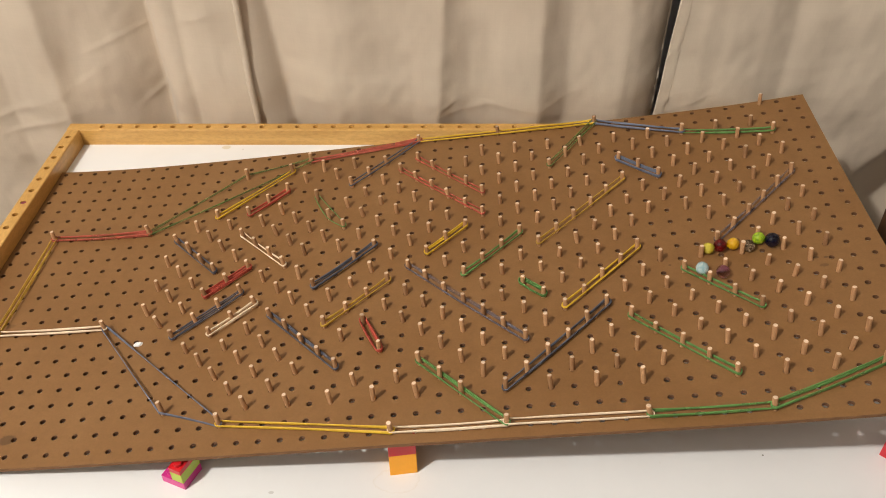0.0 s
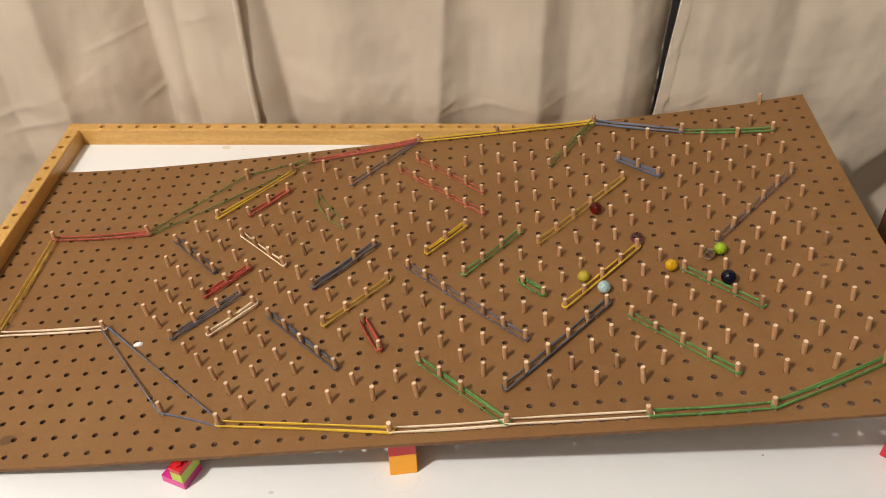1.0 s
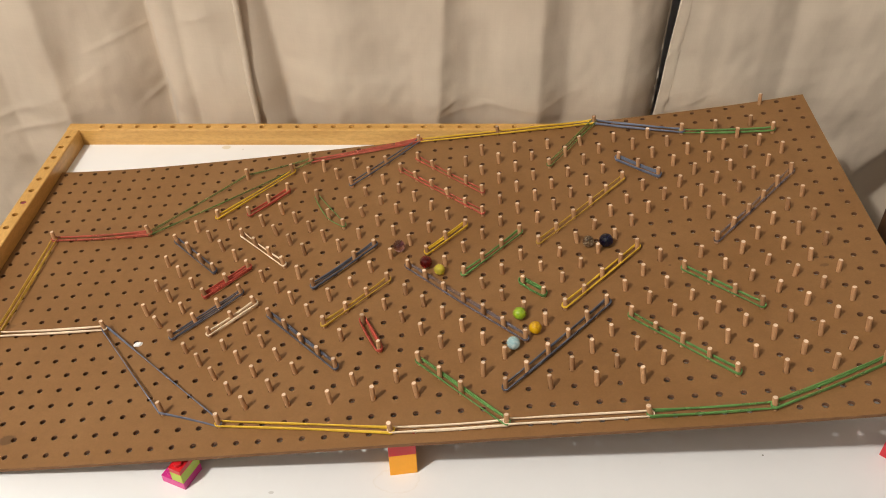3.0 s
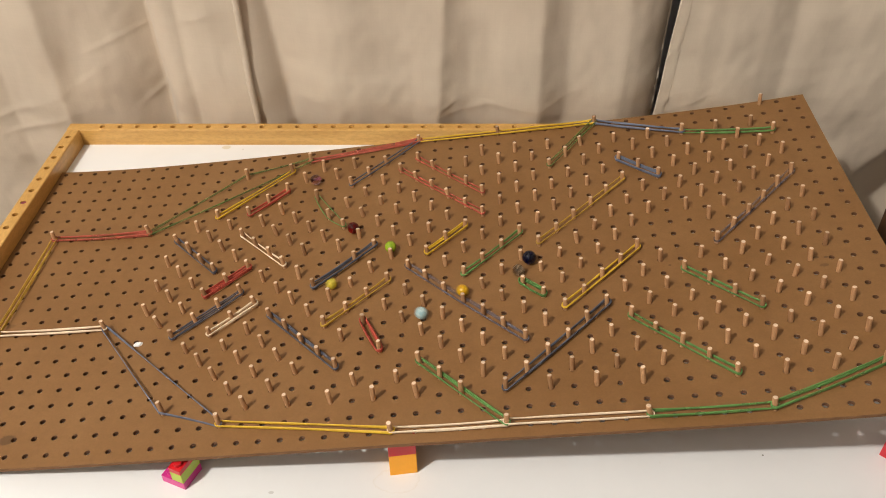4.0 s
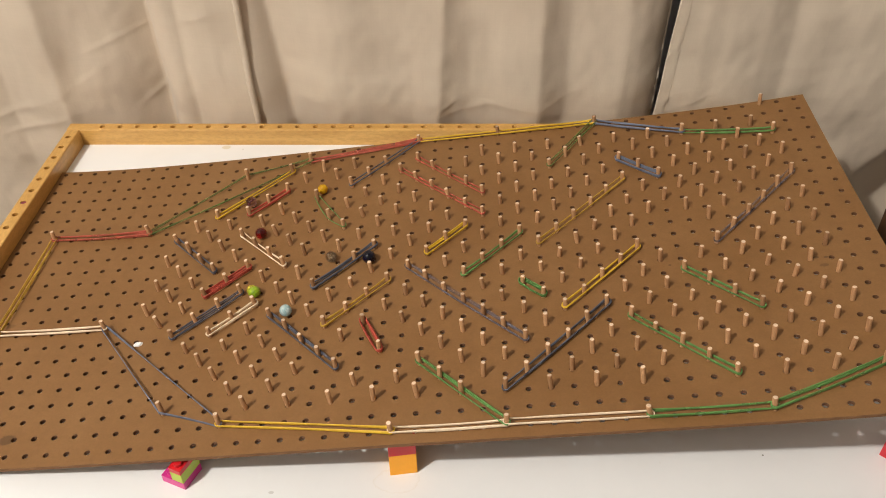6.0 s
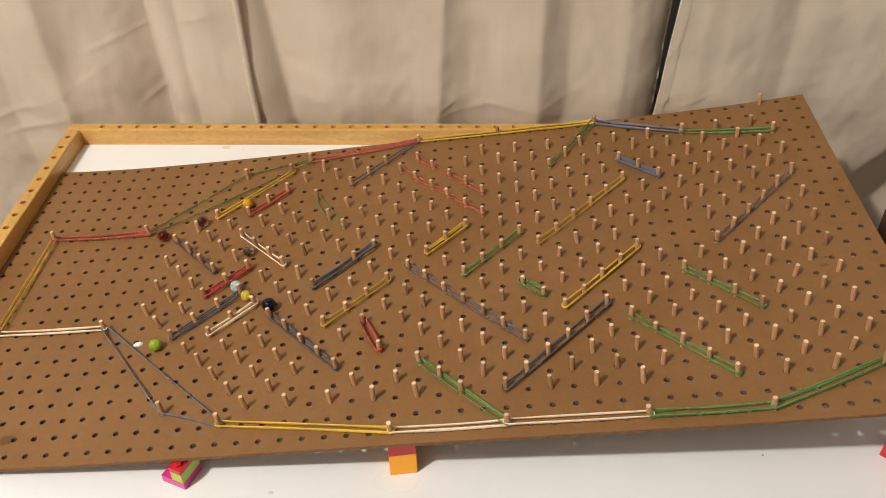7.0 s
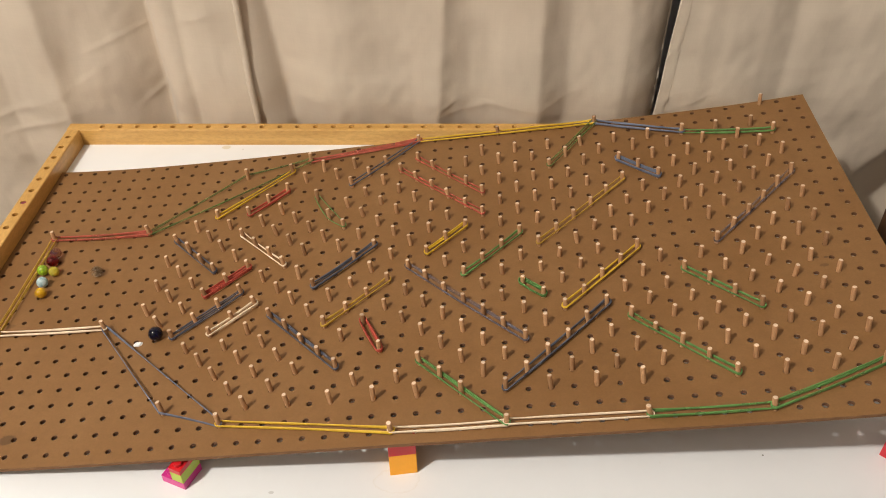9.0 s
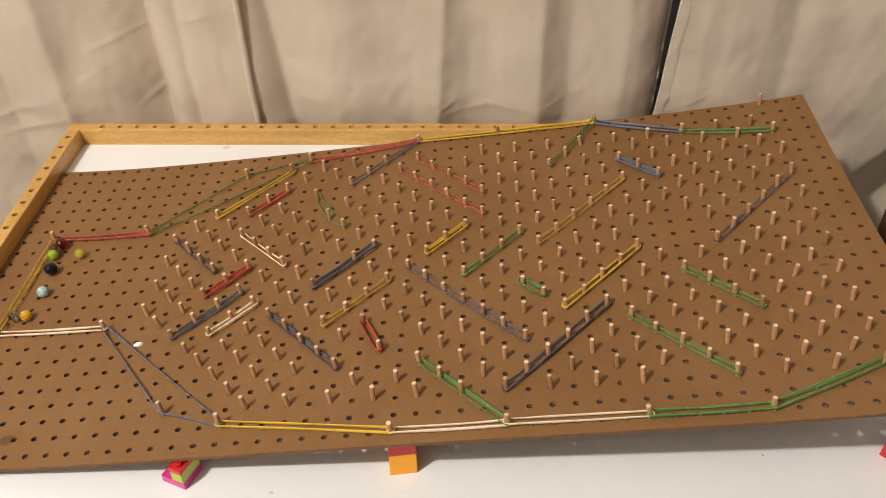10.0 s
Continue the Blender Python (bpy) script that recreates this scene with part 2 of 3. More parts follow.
def drilled_rail(name, table, holes, width, along, start, end, across0, label):
    """A rail with a row of blind holes along its top. holes: their places along it."""
    bm = bmesh.new()
    n, r, depth, low, lip = 16, 0.0046, 0.016, -0.07, 0.0022
    ys = (across0 + lip, across0 + width - lip)

    def at(a, c, z):
        return bm.verts.new((a, c, z) if along == 0 else (c, a, z))

    cuts = [start] + [(p + q) / 2 for p, q in zip(holes, holes[1:])] + [end]
    mid = across0 + width / 2
    for h, a0, a1 in zip(holes, cuts, cuts[1:]):
        rims = []
        for k in range(n):
            ang = 2 * math.pi * k / n
            c, s = math.cos(ang), math.sin(ang)
            q = 1 / max(abs(c), abs(s))
            ba = h + ((a1 - h) if c > 0 else (h - a0)) * c * q
            bc = mid + (ys[1] - ys[0]) / 2 * s * q
            rims.append((at(ba, bc, RAIL_TOP), at(h + (r + 0.0004) * c, mid + (r + 0.0004) * s, RAIL_TOP),
                         at(h + r * c, mid + r * s, RAIL_TOP - 0.0005), at(h + r * c, mid + r * s, RAIL_TOP - depth)))
        for k in range(n):
            a, b = rims[k], rims[(k + 1) % n]
            for d in range(3):
                bm.faces.new((a[d], b[d], b[d + 1], a[d + 1]))
        bm.faces.new([q[3] for q in rims])
    # rounded shoulders, sides and underside
    prof = [(ys[0], RAIL_TOP)]
    for k in range(1, 5):
        w = math.pi / 2 * k / 4
        prof.append((ys[0] - lip * math.sin(w), RAIL_TOP - lip * (1 - math.cos(w))))
    prof += [(across0, low), (across0 + width, low)]
    for k in range(4, 0, -1):
        w = math.pi / 2 * k / 4
        prof.append((ys[1] + lip * math.sin(w), RAIL_TOP - lip * (1 - math.cos(w))))
    prof.append((ys[1], RAIL_TOP))
    one, two = [at(start, c, z) for c, z in prof], [at(end, c, z) for c, z in prof]
    for k in range(len(prof) - 1):
        bm.faces.new((one[k], one[k + 1], two[k + 1], two[k]))
    bm.faces.new(one)
    bm.faces.new(two)
    return part(name, bm, PINE_Y if along else PINE, table, label)


PINE_Y = wood("varnished_pine_cross", (0.54, 0.290, 0.067), (0.71, 0.425, 0.130), 1, 1.0, 0.36, 0.3)


def build_table():
    table = empty("activity_table", Matrix())
    tagged(table, "white-topped play table with drilled varnished pine rails", "table")
    part("tabletop", box((TABLE_RIGHT + 0.012, -TABLE_FRONT + 0.006, 0.022), ((TABLE_RIGHT - 0.012) / 2, (TABLE_FRONT - 0.006) / 2 + 0.0, -0.011)), LAMINATE, table, "white laminate top")
    drilled_rail("back_rail", table, [0.04887 + PITCH * k for k in range(36)], 0.0225, 0, -0.0125, 1.20, -0.0142, "varnished pine rail with drilled holes")
    drilled_rail("side_rail", table, [-0.03725 - PITCH * k for k in range(29, -1, -1)], 0.0230, 1, TABLE_FRONT, -0.0144, -0.0125, "varnished pine rail with drilled holes")
    bm = bmesh.new()
    bmesh.ops.create_cone(bm, cap_ends=True, segments=14, radius1=0.0044, radius2=0.0042, depth=0.012)
    bmesh.ops.translate(bm, vec=(-0.001, -0.03725 - PITCH * 6, RAIL_TOP - 0.0075), verts=bm.verts)
    part("hole_plug", bm, PLUG, table, "dark pink plug in a rail hole")
    for x in (0.04, TABLE_RIGHT - 0.05):
        for y in (-0.05, TABLE_FRONT + 0.05):
            part("leg", box((0.05, 0.05, 0.528), (x, y, -0.022 - 0.264), 0.004), PINE, table)
    return table


# ---- the room: west, east and south walls and ceiling are unseen, added for bounce light ----
FLOOR = -0.55


def slab(name, size, centre, material, label):
    return tagged(part(name, box(size, centre), material), label, "", "", "structure")


def build_room():
    slab("floor", (6.4, 4.6, 0.1), (0.6, -1.55, FLOOR - 0.05), CARPET, "plain brown carpet floor")
    slab("ceiling", (6.4, 4.6, 0.1), (0.6, -1.55, 3.65), CEILING_PAINT, "unseen plain ceiling added to bounce lamp light")
    h = 3.60 - FLOOR
    for name, size, centre in (("wall_west", (0.1, 4.4, h), (-2.5, -1.55, FLOOR + h / 2)), ("wall_east", (0.1, 4.4, h), (2.65, -1.55, FLOOR + h / 2)),
                               ("wall_south", (6.3, 0.1, h), (0.6, -3.8, FLOOR + h / 2))):
        slab(name, size, centre, WALL_PAINT, "unseen plain wall added to bounce lamp light")
    slab("wall_north", (6.3, 0.1, h), (0.6, 0.45, FLOOR + h / 2), BACK_PAINT, "pale grey wall behind the curtains")


def cloth_sheet(x0, x1, z0, z1, step, drape, thick, lean=0.0):
    """Vertices and faces of a hanging sheet, front and back; lean slants its sides."""
    nx, nz = max(2, int((x1 - x0) / step)), int((z1 - z0) / 0.0045)
    verts, faces, k = [], [], (nx + 1) * (nz + 1)
    for a in range(nx + 1):
        for b in range(nz + 1):
            z = z0 + (z1 - z0) * b / nz
            x = x0 + (x1 - x0) * a / nx + lean * max(-0.3, min(0.5, z - 0.12))
            verts.append((x, drape(x, z), z))
    verts += [(x, y + thick, z) for x, y, z in verts]
    for a in range(nx):
        for b in range(nz):
            q = a * (nz + 1) + b
            faces += [(q, q + nz + 1, q + nz + 2, q + 1), (k + q, k + q + 1, k + q + nz + 2, k + q + nz + 1)]
    for b in range(nz):
        for q in (b, nx * (nz + 1) + b):
            faces.append((q, q + 1, k + q + 1, k + q))
    return verts, faces


def curtain(x0, x1, drape, label, lean=0.0):
    """A hanging linen panel from x0 to x1; drape(x, z) gives its y."""
    verts, faces = cloth_sheet(x0, x1, FLOOR + 0.02, 1.25, 0.005, drape, 0.0012, lean)
    ob = new("curtain", mesh_from("curtain", verts, faces, LINEN, True))
    return tagged(ob, label, "curtain", "beige linen curtains")


def rolled_hem(panel, x, drape):
    """The twisted roll of cloth along a panel's edge."""
    bm = bmesh.new()
    rings, n, z = [], 10, FLOOR + 0.02
    while z < 1.25:
        y = drape(x, z)
        ring = []
        for k in range(n):
            g = 2 * math.pi * k / n
            r = 0.0052 + 0.0003 * math.sin(g + z * 420) + 0.0006 * noise.noise(Vector((z * 70, g, 0)))
            ring.append(bm.verts.new((x + r * math.cos(g) * 1.15, y - 0.002 + r * math.sin(g), z)))
        rings.append(ring)
        z += 0.0015
    for a, b in zip(rings, rings[1:]):
        for k in range(n):
            bm.faces.new((a[k], a[(k + 1) % n], b[(k + 1) % n], b[k])).smooth = True
    return part("hem", bm, LINEN, panel, "rolled linen hem")


def flat_hem(panel, x0, x1, drape, lean):
    """A doubled, stitched strip along a panel's edge."""
    def puckered(x, z):
        u = min(1.0, max(0.0, (x - lean * max(-0.3, min(0.5, z - 0.12)) - x0) / (x1 - x0)))
        return drape(x, z) - 0.0035 + 0.0022 * u ** 6 + 0.0012 * u * noise.noise(Vector((z * 60, u * 2, 5)))
    verts, faces = cloth_sheet(x0 - 0.001, x1, FLOOR + 0.02, 1.25, 0.002, puckered, 0.003, lean)
    ob = new("hem", mesh_from("hem", verts, faces, LINEN, True))
    ob.parent = panel
    return tagged(ob, "doubled stitched linen hem")


def fold(x, folds):
    """Soft folds: each has its place, its depth (forward when negative) and how slowly it builds on its left and right."""
    y = 0.0
    for x0, deep, left, right in folds:
        d = x - x0
        y += deep * math.exp(-((-d / left) if d < 0 else (d / right)) ** 1.25)
    return y


CREASES = ((0.36, 0.096, 0.174, 0.0045, 0.0036, 0.065), (0.67, 0.137, 0.060, 0.0045, 0.0040, 0.035), (0.30, 0.23, 0.215, 0.006, 0.0025, 0.05), (-1.6, 0.185, 0.045, 0.006, 0.0030, 0.012),
           (0.25, 0.70, 0.045, 0.005, 0.0020, 0.06), (0.80, 0.667, 0.056, 0.004, 0.0036, 0.016), (-0.12, 0.765, 0.052, 0.004, 0.0018, 0.06), (-0.10, 0.55, 0.10, 0.010, 0.0016, 0.10),
           (0.10, 1.25, 0.12, 0.010, 0.0020, 0.10), (0.35, -0.12, 0.04, 0.007, 0.004, 0.07), (0.30, -0.10, 0.005, 0.006, 0.004, 0.06), (-1.3, 0.465, 0.075, 0.005, 0.0020, 0.02),
           (0.55, 0.02, 0.10, 0.006, 0.002, 0.06), (0.05, 0.92, 0.03, 0.008, 0.0016, 0.09), (0.6, 1.10, 0.055, 0.004, 0.0022, 0.03), (0.5, 0.86, 0.062, 0.005, 0.0016, 0.025))


def wrinkles(x, z):
    w = 0.009 * noise.noise(Vector((x * 3.4, z * 1.2, 0.3))) + 0.006 * noise.noise(Vector((x * 11.0, z * 3.2, 4.0))) + 0.0042 * noise.noise(Vector((x * 17.0, z * 12.0, 2.0))) + 0.0012 * noise.noise(Vector((x * 52.0, z * 40.0, 7.0)))
    # below z = 0.08 the cloth slants back, a shape added to shade the lower curtain
    w += 0.16 * 0.02 * math.log1p(math.exp(min(30.0, (0.080 - z) / 0.02))) * (0.45 + 0.55 / (1 + math.exp((0.30 - x) / 0.04)))
    # creases left by folding: shallow slanting ridges that fade in and out
    for slope, x0, z0, wide, deep, long in CREASES:
        d, e = (z - z0 - slope * (x - x0)) / wide, (x - x0) / long
        if abs(d) < 3 and abs(e) < 3:
            w -= 0.55 * deep * math.exp(-d * d - e * e)
    return w


FOLDS_A = ((-1.2, 0.03, 0.12, 0.05), (-0.9, 0.03, 0.10, 0.05), (-0.6, 0.03, 0.12, 0.05), (-0.32, 0.025, 0.10, 0.05), (-0.13, 0.016, 0.05, 0.06), (-0.022, -0.016, 0.07, 0.022),
           (0.148, 0.055, 0.066, 0.018), (0.212, 0.010, 0.018, 0.02), (0.27, -0.008, 0.04, 0.05))
FOLDS_B = ((0.47, -0.008, 0.05, 0.07), (0.705, 0.006, 0.03, 0.05), (0.826, -0.017, 0.07, 0.025), (0.875, 0.007, 0.025, 0.05), (0.970, -0.011, 0.04, 0.030), (0.994, -0.0015, 0.008, 0.014),
           (1.058, 0.058, 0.034, 0.05))
FOLDS_C = ((1.10, -0.006, 0.04, 0.06), (1.200, -0.007, 0.05, 0.03), (1.245, 0.010, 0.03, 0.06), (1.58, -0.042, 0.17, 0.08), (1.66, -0.01, 0.06, 0.06),
           (1.9, 0.03, 0.1, 0.06), (2.2, 0.03, 0.1, 0.06))


def build_curtains():
    def drape_a(x, z):
        return 0.034 + fold(x, FOLDS_A) + wrinkles(x, z)

    def drape_b(x, z):
        s = z - 0.12
        slanted = ((0.374 - 0.09 * s, 0.030, 0.024, 0.055), (0.655 + 0.065 * s, -0.018, 0.10, 0.024))
        return 0.032 + fold(x, FOLDS_B) + fold(x, slanted) + wrinkles(x, z)

    def drape_c(x, z):
        # low down beside the table the cloth drops back into a deep pocket
        pocket = 0.085 * math.exp(-((x - 1.54) / 0.09) ** 2) / (1 + math.exp(max(-30.0, min(30.0, (z + 0.145 - 1.5 * (x - 1.43)) / 0.018))))
        return 0.044 + fold(x, FOLDS_C) + pocket + wrinkles(x, z)

    one = curtain(-1.5, 0.3225, drape_a, "beige linen curtain panel with a rolled side hem")
    rolled_hem(one, 0.3225, drape_a)
    curtain(0.300, 1.0400, drape_b, "beige linen curtain panel creased in wide pleats behind the table", 0.024)
    three = curtain(1.042, 2.55, drape_c, "beige linen curtain panel with a stitched hem beside a dark gap", 0.057)
    flat_hem(three, 1.042, 1.060, drape_c, 0.057)


# ---- toy bricks that prop the board ----
def toy_brick(name, nx, ny, height, colour, stud=True, u=0.0159):
    """A brick whose studs, where they show, are parts of it."""
    brick = part(name, box((nx * u - 0.0002, ny * u - 0.0002, height), (0, 0, height / 2), 0.0006, 2), BRICK[colour])
    for a in range(nx if stud else 0):
        for b in range(ny):
            bm = bmesh.new()
            m = Matrix.Translation(((a - (nx - 1) / 2) * u, (b - (ny - 1) / 2) * u, height + 0.0021))
            bmesh.ops.create_cone(bm, cap_ends=True, segments=20, radius1=0.0047, radius2=0.0045, depth=0.0044, matrix=m)
            part("stud", bm, BRICK[colour], brick)
    return brick


def brick_at(nx, ny, height, colour, m, label, stud=True):
    ob = toy_brick("toy_brick", nx, ny, height, colour, stud)
    ob.matrix_world = m
    return tagged(ob, label, "toy brick", "toy bricks under the board")


def build_props():
    a = pose(0.3785, -0.7125, 0.0, 0, 0, -22)
    brick_at(2, 2, 0.0115, "magenta", a, "magenta plastic toy plate standing on the white table")
    brick_at(1, 2, 0.0150, "lime", a @ pose(0.0079, 0, 0.0116), "lime green plastic toy brick on a magenta plate", False)
    brick_at(1, 2, 0.0074, "red", a @ pose(0.0079, 0, 0.0267), "red plastic toy plate under the edge of the board")
    b = pose(0.6325, -0.6915, 0.0, 0, 0, 9)
    brick_at(2, 2, 0.0350, "orange", b, "orange-yellow plastic toy brick standing on the white table", False)
    brick_at(2, 2, 0.0304, "red", b @ pose(0, 0, 0.0351), "red plastic toy brick under the edge of the board", False)
    c = pose(1.2085, -0.6700, 0.0, 0, 0, 47)
    for k in range(7):
        brick_at(2, 2, 0.0194, "crimson", c @ pose(0, 0, 0.0195 * k), "red plastic toy brick in a stack under the board", False)


# ---- pegs ----
PEG_PLAN = """
........................o....o.....o.........o..
.................o..............................
.............o..o.o.o.o.o...o.o.o.o.o.o.o.o.o...
.................o.o.o.o.o.o.o.o.o.o.o.o.o.o.o..
................o...o.o.o.o.o.o.o.o.o.o.o.o.o...
...............o..o..o.o.o.o.o.o.o.o.o.o.o.o.o..
............o.o.o...o.o.o.o.o.o.o.o.o.o.o.o.o...
..o.....o..o.o.o.o.o.o.o.o.o.o.o.o.o.o.o.o.o.o..
..........o.o.o.o.o.o.o.o.o.o.o.o.o.o.o.o.o.o...
...........o.o.o.o.o.o.o.o.o.o.o.o.o.o.o.o.o.o..
..........o.o.o.o.o.o.o.o.o.o.o.o.o.o...o.o.o...
...........o.o.o.o...o.o.o.o.o.o.o.o.....o.o.o..
..........o.o.o.o.o...o.o.o.o.o.o.o.o...o.o.o...
...........o.o.o.o.o.o.o.o.o.o.o.o.o.o.o.o.o.o..
..........o.o.o.o.o.o.o.o.o.o.o.o.o.o.o.o.o.o...
..o.....o..o.o.o.o.o.o.o.o.o.o.o.o.o.o.o.o.o.o..
............o.o.o.o.o.o.o.o.o.o.o.o.o.o.o.o.o...
.............o.o.o.o.o...o.o.o.o.o.o.o.o.o.o.o..
..............o.o.o.o..o..o.o.o.o.o.o.o.o.o.o...
...............o.o.o.o...o.o.o.o.o.o.o.o.o.o.o..
................o.o...o.o.o.o.o.o.o.o.o.o.o.o...
.............o...o.o.o.o.o.o.o.o.o.o...o.o.o.o..
................o...............................
........................o....o.....o....o.......
"""


def dowel(seed, tall):
    """A short birch dowel, its ends slightly rounded; the base of its visible part at z = 0."""
    rng = random.Random(seed)
    bm = bmesh.new()
    n, r, top = 14, rng.uniform(0.00285, 0.00305), IN * tall * rng.uniform(0.93, 1.07)
    rings = [(r, -0.008), (r, 0.0), (r * 1.0, top * 0.5), (r, top - 0.0008), (r * 0.93, top - 0.0002), (r * 0.80, top)]
    rows = []
    for rad, z in rings:
        rows.append([bm.verts.new((rad * math.cos(2 * math.pi * k / n), rad * math.sin(2 * math.pi * k / n), z + (0.0003 * math.cos(2 * math.pi * k / n + seed) if z > top - 0.001 else 0))) for k in range(n)])
    for p, q in zip(rows, rows[1:]):
        for k in range(n):
            bm.faces.new((p[k], p[(k + 1) % n], q[(k + 1) % n], q[k])).smooth = True
    cap = bm.faces.new(rows[-1])
    bm.faces.new(rows[0][::-1])
    bmesh.ops.recalc_face_normals(bm, faces=bm.faces)
    cap.material_index = 1
    me = bpy.data.meshes.new("wooden_peg")
    bm.to_mesh(me)
    bm.free()
    me.materials.append(BIRCH)
    me.materials.append(BIRCH_END)
    return me


PEGS = [(i, j) for j, row in enumerate(PEG_PLAN.split()) for i, ch in enumerate(row) if ch == "o"]


def build_pegs():
    shapes = {tall: [dowel(k, tall) for k in range(9)] for tall in (0.60, 0.67, 0.73, 0.80)}
    rng = random.Random(5)
    for i, j in PEGS:
        ob = new("wooden_peg", rng.choice(shapes[0.80 if j in (21, 22) else 0.73 if i < 21 or j in (19, 20) else 0.67 if i > 36 or j > 15 else 0.60]))
        lean = Euler((radians(rng.gauss(0, 2.8)), radians(rng.gauss(0, 2.8)), rng.uniform(0, 6.28)))
        ob.matrix_world = BOARD @ Matrix.Translation(on_board(i, j, rng.uniform(-0.001, 0.0012))) @ lean.to_matrix().to_4x4()
        tagged(ob, "short round birch peg stuck upright in a pegboard hole", "peg", "pegs in the board")


# ---- rubber bands ----
def hull(points):
    """Convex outline of a few points, anticlockwise."""
    pts = sorted(points)
    if len(pts) < 3:
        return pts

    def half(seq):
        out = []
        for p in seq:
            while len(out) > 1 and (out[-1][0] - out[-2][0]) * (p[1] - out[-2][1]) - (out[-1][1] - out[-2][1]) * (p[0] - out[-2][0]) <= 0:
                out.pop()
            out.append(p)
        return out[:-1]
    return half(pts) + half(pts[::-1])


def band_loop(pegs, radius, rng, low, high):
    """A closed path round the pegs in the board's frame, with a slack height at each peg."""
    pts = [(i * IN, -j * IN) for i, j in pegs]
    ring = hull(pts)
    path, n = [], len(ring)
    lift = {p: rng.uniform(low, high) for p in ring}
    for k in range(n):
        prev, here, nxt = Vector(ring[k - 1]), Vector(ring[k]), Vector(ring[(k + 1) % n])
        a, b = (here - prev).normalized(), (nxt - here).normalized()
        a0 = math.atan2(-a.x, a.y)
        a1 = math.atan2(-b.x, b.y)
        while a1 < a0 - 1e-6:
            a1 += 2 * math.pi
        steps = max(3, int((a1 - a0) / 0.35))
        for s in range(steps + 1):
            w = a0 + (a1 - a0) * s / steps
            path.append((here.x + radius * math.cos(w), here.y + radius * math.sin(w), lift[ring[k]] + 0.0006 * math.sin(w)))
        far = Vector(ring[(k + 1) % n])
        o0, o1 = Vector(path[-1][:2]), far + radius * Vector((math.cos(a1), math.sin(a1)))
        z0, z1 = lift[ring[k]], lift[ring[(k + 1) % n]]
        count = max(2, int((o1 - o0).length / 0.012))
        bow = rng.uniform(-0.0012, 0.0012)
        for s in range(1, count):
            u = s / count
            off = bow * math.sin(math.pi * u)
            side = Vector((-(o1 - o0).y, (o1 - o0).x)).normalized() * off
            p = o0.lerp(o1, u) + side
            path.append((p.x, p.y, z0 + (z1 - z0) * u - 0.0008 * math.sin(math.pi * u)))
    return path


def build_band(pegs, colour, wraps, wide, label, low=0.0042, high=0.0066):
    rng = random.Random(repr((pegs, colour)))
    bm = bmesh.new()
    for w in range(wraps):
        spread = (w - (wraps - 1) / 2) * 0.0011
        path = band_loop(pegs, 0.0036 + 0.0004 * w, rng, low + spread, high + spread)
        half_h, half_t, m = wide * 0.56, 0.00068, 8
        rings = []
        for k, p in enumerate(path):
            q, s = Vector(path[k - 1]), Vector(path[(k + 1) % len(path)])
            d = (s - q)
            side = Vector((-d.y, d.x, 0)).normalized()
            tilt = 0.9 * noise.noise(Vector((k * 0.11, w * 3.3, len(path))))
            i, j = p[0] / IN, -p[1] / IN
            c = Vector((p[0], p[1], p[2] + sag(i, j)))
            ring, swell = [], 1.0 + 0.55 * noise.noise(Vector((p[0] * 17, p[1] * 17, w * 5.1 + len(path) * 0.37)))
            for e in range(m):
                g = 2 * math.pi * (e + 0.5) / m
                x, z = swell * half_t * (abs(math.cos(g)) ** 0.6) * (1 if math.cos(g) > 0 else -1), swell * half_h * (abs(math.sin(g)) ** 0.6) * (1 if math.sin(g) > 0 else -1)
                x, z = x * math.cos(tilt) - z * math.sin(tilt), x * math.sin(tilt) + z * math.cos(tilt)
                ring.append(bm.verts.new(c + side * x + Vector((0, 0, z))))
            rings.append(ring)
        for a, b in zip(rings, rings[1:] + rings[:1]):
            for e in range(m):
                bm.faces.new((a[e], a[(e + 1) % m], b[(e + 1) % m], b[e])).smooth = True
    ob = part("rubber_band", bm, RUBBER[colour])
    ob.matrix_world = BOARD
    return tagged(ob, label, "rubber band", "rubber bands on the pegs")


